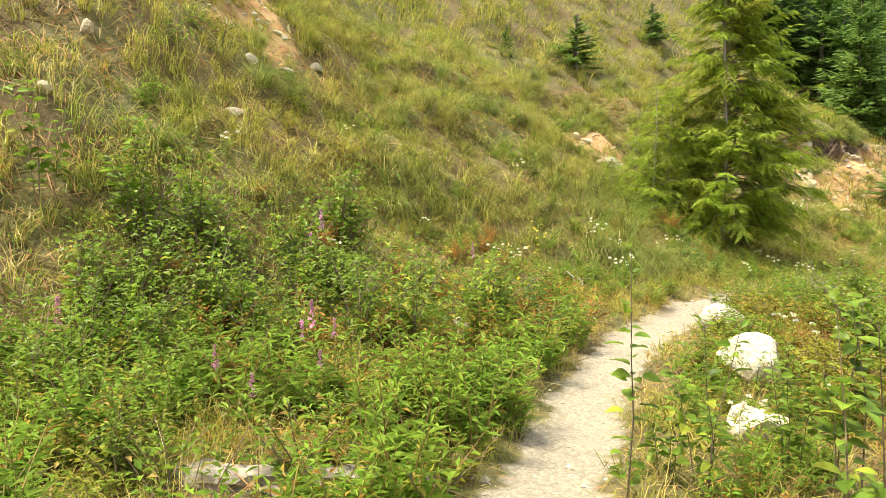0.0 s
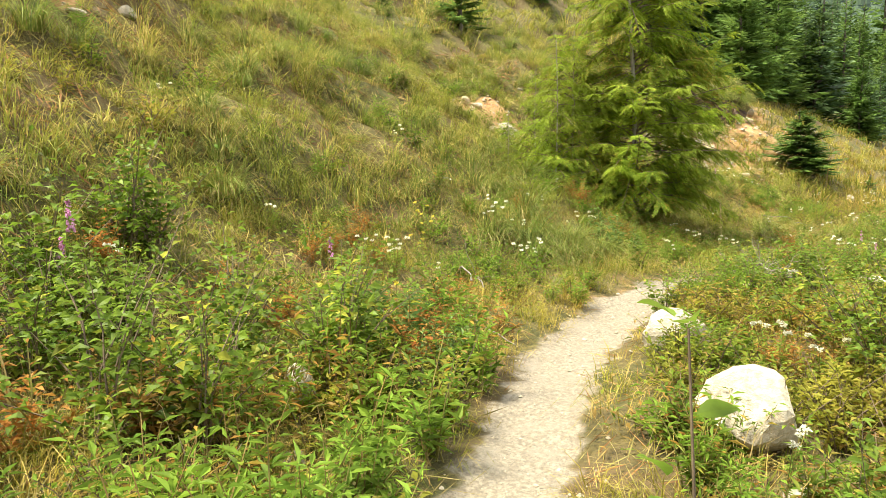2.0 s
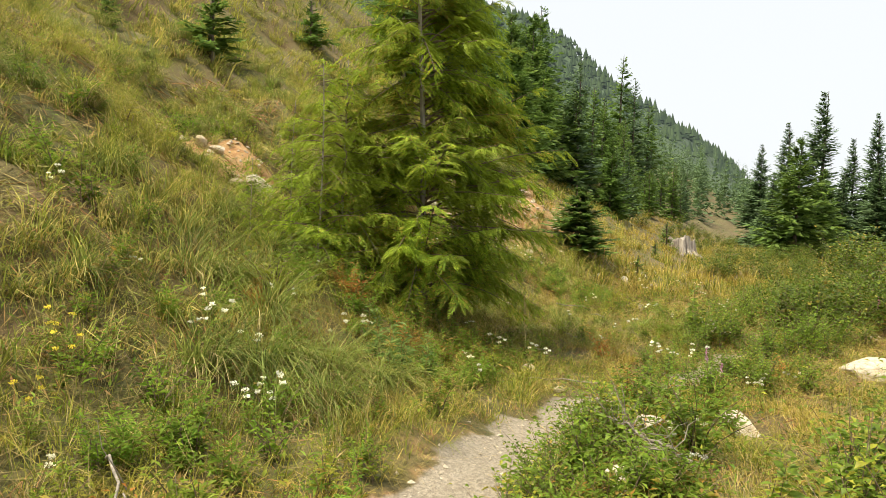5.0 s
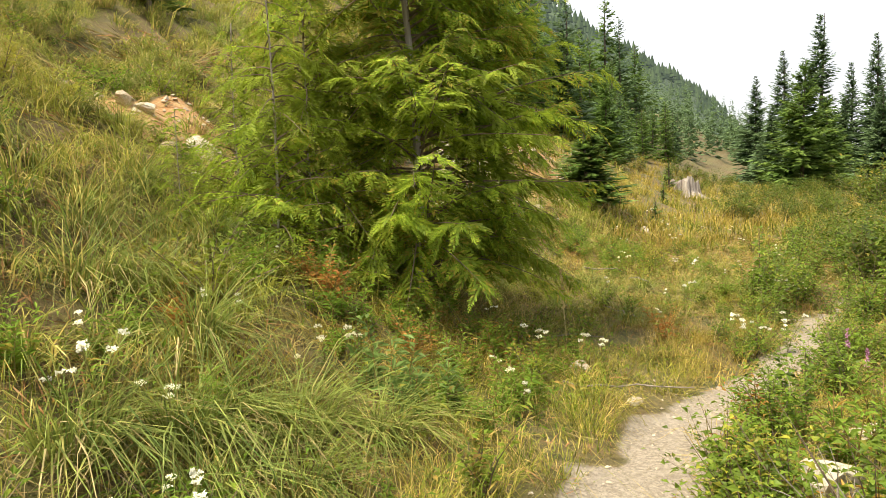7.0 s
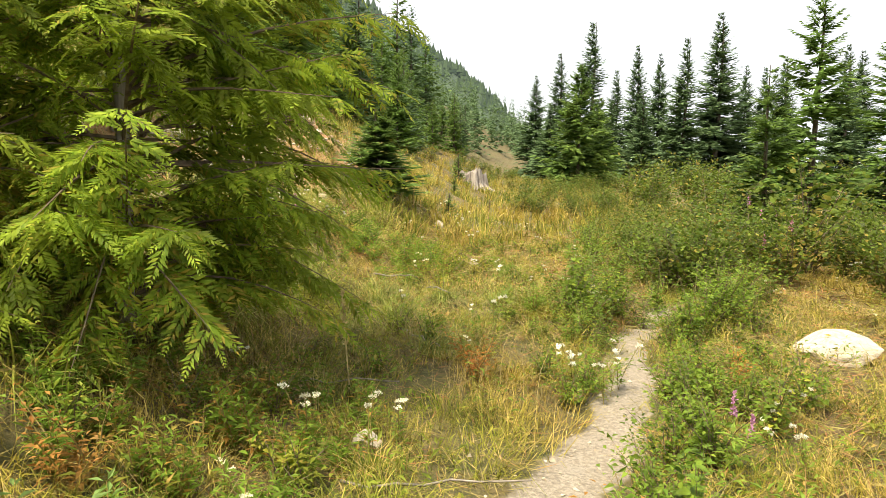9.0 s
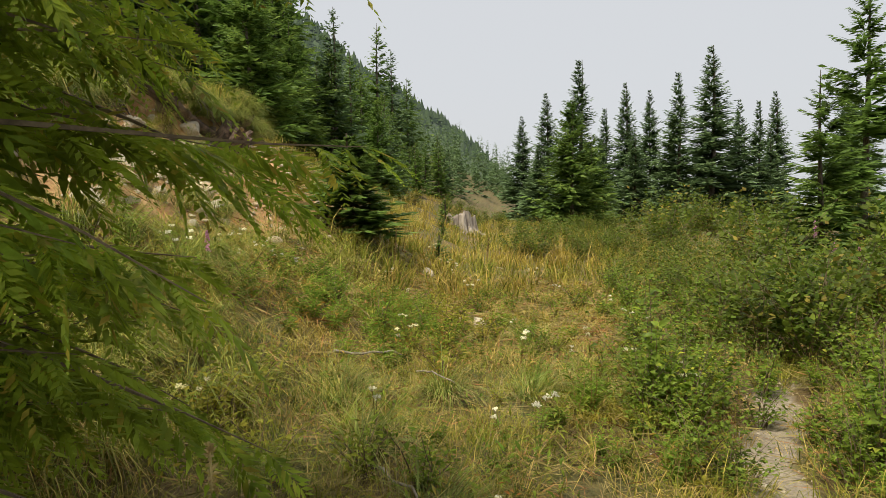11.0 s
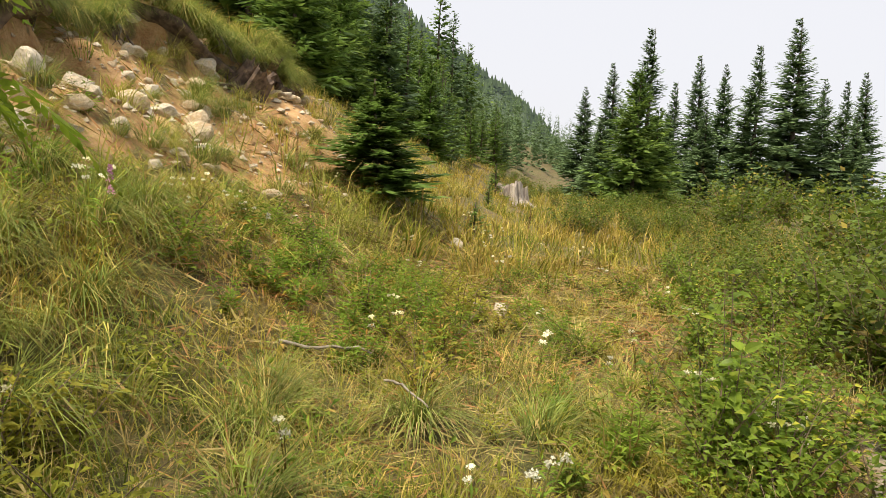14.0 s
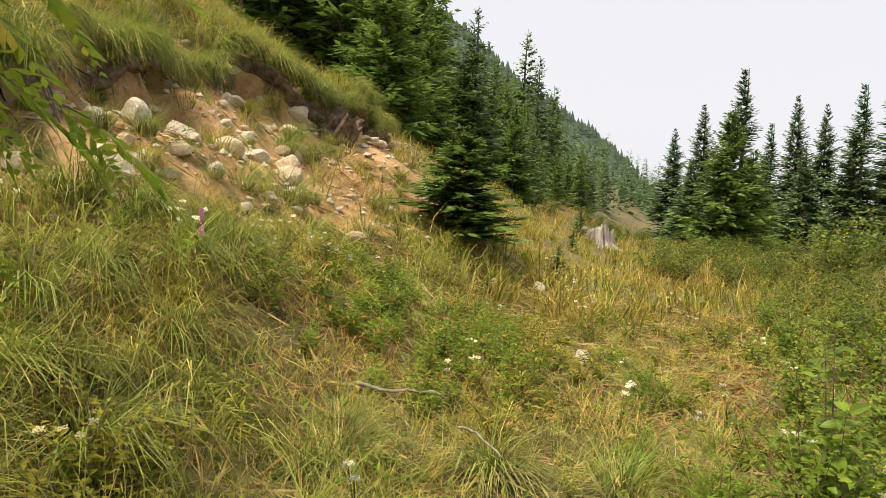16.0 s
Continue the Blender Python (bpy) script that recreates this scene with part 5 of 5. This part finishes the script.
CLUMPS = [(clump_mesh(600 + k, 0.68, 200, CLUMP_GRASS), clump_mesh(605 + k, 0.5, 45, STRAW, (1.6, 3.0))) for k in range(3)]
CLUMPS_DRY = [(clump_mesh(610 + k, 0.62, 180, HILL_GRASS), clump_mesh(615 + k, 0.5, 60, STRAW, (1.6, 3.0))) for k in range(2)]
rng_c = np.random.RandomState(620)
CLUMP_AT = [(float(scarp_x(q)) - 0.1 - (0.75 * k) % 2.1, q, 0.95) for k, q in enumerate(np.arange(6.4, 20, 0.3))] + [(-3.9, 7.75, 1.15), (-3.6, 8.0, 1.0), (-3.95, 9.7, 0.75), (-0.74, 5.4, 0.75), (-1.9, 0.4, 1.25), (-1.55, 0.75, 1.15), (-2.1, 0.0, 1.2), (-1.3, 1.1, 1.0), (-2.3, 0.9, 1.2), (-3.1, 0.9, 1.2), (-1.6, 0.2, 1.0), (-1.3, 0.4, 0.9), (-1.8, 0.7, 0.9), (-0.9, 7.2, 0.8), (-0.3, 7.3, 0.75), (0.1, 7.4, 0.7), (-1.5, 6.9, 0.8), (-3.2, 2.0, 1.1),
            (-3.6, 1.3, 1.1), (-2.9, 1.1, 1.0), (-2.5, 7.0, 0.9), (-2.9, 7.6, 1.0), (-2.2, 6.2, 0.9), (-1.2, 6.1, 0.8), (-3.0, 6.6, 1.0), (1.5, -0.6, 0.7), (0.2, 8.4, 0.7), (-0.2, 9.3, 0.8)]
lx_, ly_ = scatter(rng_c, 12, -3.0, -1.3, 5.6, 7.4, lambda x, y: 0.9 + 0 * x)
CLUMP_AT += [(a, b, rng_c.uniform(0.35, 0.55)) for a, b in zip(lx_, ly_)]
tx_, ty_ = scatter(rng_c, 60, -6.6, -3.2, 7, 16, lambda x, y: 0.3 + 0.5 * bare(x, y))
CLUMP_AT += [(a, b, rng_c.uniform(0.35, 0.8)) for a, b in zip(tx_, ty_)]
cx_, cy_ = scatter(rng_c, 300, -11, -1.5, -6, 18, lambda x, y: 0.8 * (1 - 0.7 * bare(x, y)) * (1 - bench(x, y)))
for k, (px, py, ps) in enumerate(CLUMP_AT + [(a, b, rng_c.uniform(0.7, 1.15)) for a, b in zip(cx_, cy_)]):
    g = slope_way(np.array([px]), np.array([py]))[0]
    base = new("grass_tuft")
    green_blades, dry_blades = CLUMPS[k % 3] if k < 70 or k % 3 else CLUMPS_DRY[k % 2]
    tagged(part("tussock", green_blades, base), kind="stuff")
    tagged(part("dead_thatch", dry_blades, base, "straw-coloured dead blades"), kind="stuff")
    base.location, base.scale = (px, py, ground_z(px, py)), (ps, ps, ps * 0.9)
    base.rotation_euler = (0, 0, math.atan2(g[1], g[0]) + rng_c.uniform(-0.5, 0.5))
    tagged(base, "arching green bunch grass tuft on the slope" if px < -1.5 else "arching green bunch grass tuft in the meadow", "grass tuft", "bunch grass")


# ---- torn bank, roots, stumps, dead wood ----
def turf_lip():
    """The overhanging edge of sod along the top of the slip."""
    y = np.arange(6.2, 21.5, 0.12)
    e = scarp_x(y)
    top = height(e - 0.55, y)
    rng = np.random.RandomState(700)
    jut = 0.13 + 0.13 * waves(y, y * 0, 1.1, 71) + 0.05 * rng.randn(len(y))
    drop = 0.09 + 0.07 * waves(y, y * 0, 0.7, 72) + 0.03 * rng.randn(len(y))
    pw = lip(y)
    z1 = height(e - 0.25, y)
    prof = [(e - 0.6, top - 0.03), (e - 0.2, z1 + 0.0), (e + jut * 0.6, z1 - 0.05), (e + jut, z1 - drop), (e + jut * 0.7, z1 - drop - 0.06), (e + 0.02, z1 - 0.2), (e - 0.5, z1 - 0.35)]
    v = np.stack([np.stack([a, y, b - (1 - pw) * 0.4], -1) for a, b in prof], 1)
    m, n = len(prof), len(y)
    i, j = np.meshgrid(np.arange(n - 1), np.arange(m), indexing="ij")
    q = np.stack([i * m + j, i * m + (j + 1) % m, (i + 1) * m + (j + 1) % m, (i + 1) * m + j], -1).reshape(-1, 4)
    tagged(new("bank_edge", mesh_from("bank_edge", v.reshape(-1, 3), q, ROOT, True)), "dark overhanging sod at the top of the slip", "bank", kind="structure")
    # grass hanging over it
    m = 21000
    k = rng.randint(0, n, m)
    back = rng.uniform(-1.6, 1.0, m)
    root = np.stack([e[k] + jut[k] * back, y[k] + rng.uniform(-0.06, 0.06, m), z1[k] + 0.02 - drop[k] * np.clip(back - 0.6, 0, 1)], -1)
    lean = unit(np.stack([np.ones(m), rng.uniform(-0.9, 0.9, m)], -1))
    bv, tri, quad = blades(rng, root, rng.uniform(0.25, 0.6, m), rng.uniform(0.007, 0.014, m), lean, rng.uniform(1.2, 2.9, m), 2)
    tagged(new("hanging_grass", mesh_from("hanging_grass", bv, [tri, quad], CLUMP_GRASS)), "straw-coloured grass hanging over the torn bank", "grass", kind="stuff")


turf_lip()


def hanging_roots(x, y, z, seed, n, length, name, label):
    rng = np.random.RandomState(seed)
    base = new(name)
    for k in range(n):
        a = rng.uniform(-1.3, 1.3)
        s = np.linspace(0, 1, 7)
        L = length * rng.uniform(0.5, 1.1)
        line = np.stack([L * 0.55 * s * math.cos(a) + 0.05 * rng.randn(7) * s, L * 0.7 * s * math.sin(a) + 0.05 * rng.randn(7) * s, -L * (0.1 * s + 0.8 * s**1.6)], -1)
        p = Pile()
        p.tube(line, np.interp(s, [0, 1], [0.02 * rng.uniform(0.4, 1.2), 0.004]), 5)
        part("root", p.mesh("root", DEAD_WOOD if k % 4 == 0 else ROOT, True), base)
    base.location = (x, y, z)
    return tagged(base, label, "roots")


for k, ry in enumerate((7.6, 8.3, 9.1, 12.5, 14.6, 15.4)):
    rx = float(scarp_x(ry)) + 0.12
    hanging_roots(rx, ry, ground_z(rx - 0.5, ry) - 0.05, 710 + k, 5, 0.8, "hanging_roots", "bare roots hanging from the torn bank")


def stump(x, y, radius, tall, seed, label, mat, roots=7, lean=0.0, jag=0.18):
    rng = np.random.RandomState(seed)
    base = new("tree_stump")
    p = Pile()
    sides, rows = 36, 7
    a = np.arange(sides) * 2 * np.pi / sides
    ridge = 1 + 0.12 * np.sin(5 * a + 1) + 0.12 * np.sin(9 * a) + 0.06 * rng.randn(sides)
    v = []
    for k in range(rows):
        s = k / (rows - 1)
        r = radius * ridge * (1.25 - 0.35 * s**0.5)
        z = tall * s + (k == rows - 1) * tall * jag * (np.sin(3 * a + seed) + 0.6 * np.sin(7 * a) + 0.4 * rng.randn(sides))
        v.append(np.stack([r * np.cos(a), r * np.sin(a), z + 0 * a], -1))
    v.append(np.array([[0, 0, tall * 0.25]]))
    q = [[k * sides + j, k * sides + (j + 1) % sides, (k + 1) * sides + (j + 1) % sides, (k + 1) * sides + j] for k in range(rows - 1) for j in range(sides)]
    t = [[(rows - 1) * sides + j, (rows - 1) * sides + (j + 1) % sides, rows * sides] for j in range(sides)]
    p.add(np.concatenate(v), tri=t, quad=q)
    part("wood", p.mesh("wood", mat), base)
    for k in range(roots):
        b = k * 6.283 / roots + rng.uniform(-0.3, 0.3)
        s = np.linspace(0, 1, 6)
        L = radius * rng.uniform(1.2, 2.2)
        line = np.stack([(radius * 0.8 + L * s) * math.cos(b), (radius * 0.8 + L * s) * math.sin(b), tall * 0.35 * (1 - s) ** 2 - 0.25 * L * s * (math.cos(b) > -0.3)], -1) + 0.04 * rng.randn(6, 3) * radius
        r2 = Pile()
        r2.tube(line, np.interp(s, [0, 1], [radius * 0.22, radius * 0.05]), 6)
        part("root", r2.mesh("root", mat, True), base)
    base.location, base.rotation_euler = (x, y, ground_z(x, y) - 0.05), (0, lean, 0)
    return tagged(base, label, "stump")


stump(-2.85, 34.0, 0.62, 0.85, 720, "weathered pale grey stump in the dry grass", PALE_WOOD, jag=0.12)
stump(-5.75, 15.0, 0.27, 0.55, 721, "dark uprooted stump leaning out of the torn bank", ROOT, 19, 0.6, 0.14)
stump(-6.3, 17.3, 0.3, 0.4, 722, "dark root mass in the torn bank", ROOT, 9, 0.5, 0.06)


def dead_branch(x, y, z, length, radius, turn, seed, label, twigs=0, name="dead_branch", rise=0.0):
    rng = np.random.RandomState(seed)
    base = new(name)
    p = Pile()
    s = np.linspace(-0.5, 0.5, 8)
    line = np.stack([length * s, 0.012 * length * rng.randn(8), rise * s + 0.015 * rng.randn(8)], -1)
    p.tube(line, np.interp(s, [-0.5, 0.5], [radius, radius * 0.5]), 6)
    part("limb", p.mesh("limb", DEAD_WOOD, True), base)
    if twigs:
        for k in range(twigs):
            q = Pile()
            u = rng.uniform(-0.4, 0.5)
            w = unit(rng.randn(3) * [0.6, 1, 0.8] + [0.5, 0, 0.25])
            t = np.linspace(0, 1, 4)
            q.tube(np.array([length * u, 0, rise * u]) + w * (t * length * rng.uniform(0.15, 0.4))[:, None] + 0.015 * rng.randn(4, 3), np.array([0.004, 0.003, 0.002, 0.001]), 4)
            part("twig", q.mesh("twig", DEAD_WOOD), base)
    base.location, base.rotation_euler = (x, y, z), (0, 0, turn)
    return tagged(base, label, "branch")


for k, (bx, by, ln, rad, turn, tw, up, rise) in enumerate([(0.9, 0.5, 0.8, 0.014, 2.3, 34, 0.3, -0.42), (-0.4, 3.0, 0.9, 0.008, 0.2, 0, 0.08, 0), (-0.9, 5.6, 0.7, 0.009, -0.9, 0, 0.06, 0.05), (-1.2, 4.4, 0.7, 0.007, 0.1, 0, 0.1, 0),
                                                        (-1.5, 7.6, 0.5, 0.012, 0.25, 0, 0.12, 0), (-0.95, 7.2, 0.5, 0.008, -0.9, 0, 0.15, 0.06), (-0.2, -2.3, 1.2, 0.008, -0.5, 0, 0.12, 0), (-1.0, -1.6, 1.0, 0.009, -0.6, 2, 0.25, -0.1)]):
    dead_branch(bx, by, ground_z(bx, by) + up, ln, rad, turn, 730 + k, "grey dead branch lying in the grass", tw)


def rotten_log():
    rng = np.random.RandomState(740)
    p = Pile()
    n, sides = 16, 14
    a = np.arange(sides) * 2 * np.pi / sides
    v = []
    for k in range(n):
        s = k / (n - 1) - 0.5
        r = 0.085 * (1 - 0.7 * (2 * s) ** 8) * (1 + 0.15 * np.sin(4 * a + 3 * s) + 0.12 * rng.randn(sides))
        v.append(np.stack([1.25 * s + 0.03 * rng.randn(sides), 1.3 * r * np.cos(a), 0.75 * r * np.sin(a)], -1))
    q = [[k * sides + j, k * sides + (j + 1) % sides, (k + 1) * sides + (j + 1) % sides, (k + 1) * sides + j] for k in range(n - 1) for j in range(sides)]
    p.add(np.concatenate(v), quad=q)
    ob = new("rotten_log", p.mesh("rotten_log", DEAD_WOOD))
    ob.location, ob.rotation_euler = (1.72, -6.4, ground_z(1.72, -6.4) + 0.03), (0, 0, radians(52))
    tagged(ob, "grey rotten log lying in the grass", "log")


rotten_log()


# ---- dry seed stalks ----
def mullein(x, y, tall, seed):
    rng = np.random.RandomState(seed)
    base = new("dry_mullein")
    stem, pods = Pile(), Pile()
    s = np.linspace(0, 1, 7)
    line = np.stack([0.04 * tall * np.sin(2 * s + seed), 0.03 * tall * s, tall * s], -1)
    stem.tube(line, np.interp(s, [0, 1], [0.006, 0.004]), 6)
    n = 90
    u, a = rng.uniform(0.5, 1.0, n), rng.uniform(0, 6.283, n)
    at = np.stack([np.interp(u, s, line[:, c]) for c in range(3)], -1)
    way = np.stack([np.cos(a), np.sin(a), rng.uniform(0.2, 0.9, n)], -1)
    for _ in range(2):
        leaves(pods, at, way, rng.randn(n, 3), rng.uniform(0.018, 0.034, n) * (1.5 - 0.8 * u), np.full(n, 0.011), 0.6, 0.1)
    part("stem", stem.mesh("stem", STRAW), base)
    part("seed_head", pods.mesh("seed_head", STRAW), base)
    base.location = (x, y, ground_z(x, y) - 0.02)
    tagged(base, "tall dry brown mullein stalk with its seed head", "weed", "dry stalks")


for k, (px, py, ph) in enumerate([(-1.2, 4.35, 0.75), (-3.5, 12.0, 0.8), (-2.3, 13.6, 0.7), (-0.9, 15.5, 0.8)]):
    mullein(px, py, ph, 750 + k)

# the open ground behind the shrubs and behind the start
grass_sheet("outer_grass", "rough green grass on the open side of the bench", 106, (4, 26, -18, 14), 2000,
            lambda x, y: 0.8 + 0 * x, (9, 14), (0.2, 0.45), (0.012, 0.025), 0.2, (0.5, 2.2), GRASS, 2, 0.3)
sow("alder_thicket", THICKET, 34, (6, 24, -12, 10), lambda x, y: 0.8 + 0 * x, (0.5, 0.9), "dense green alder thicket on the open side", "shrub", "alder thicket")
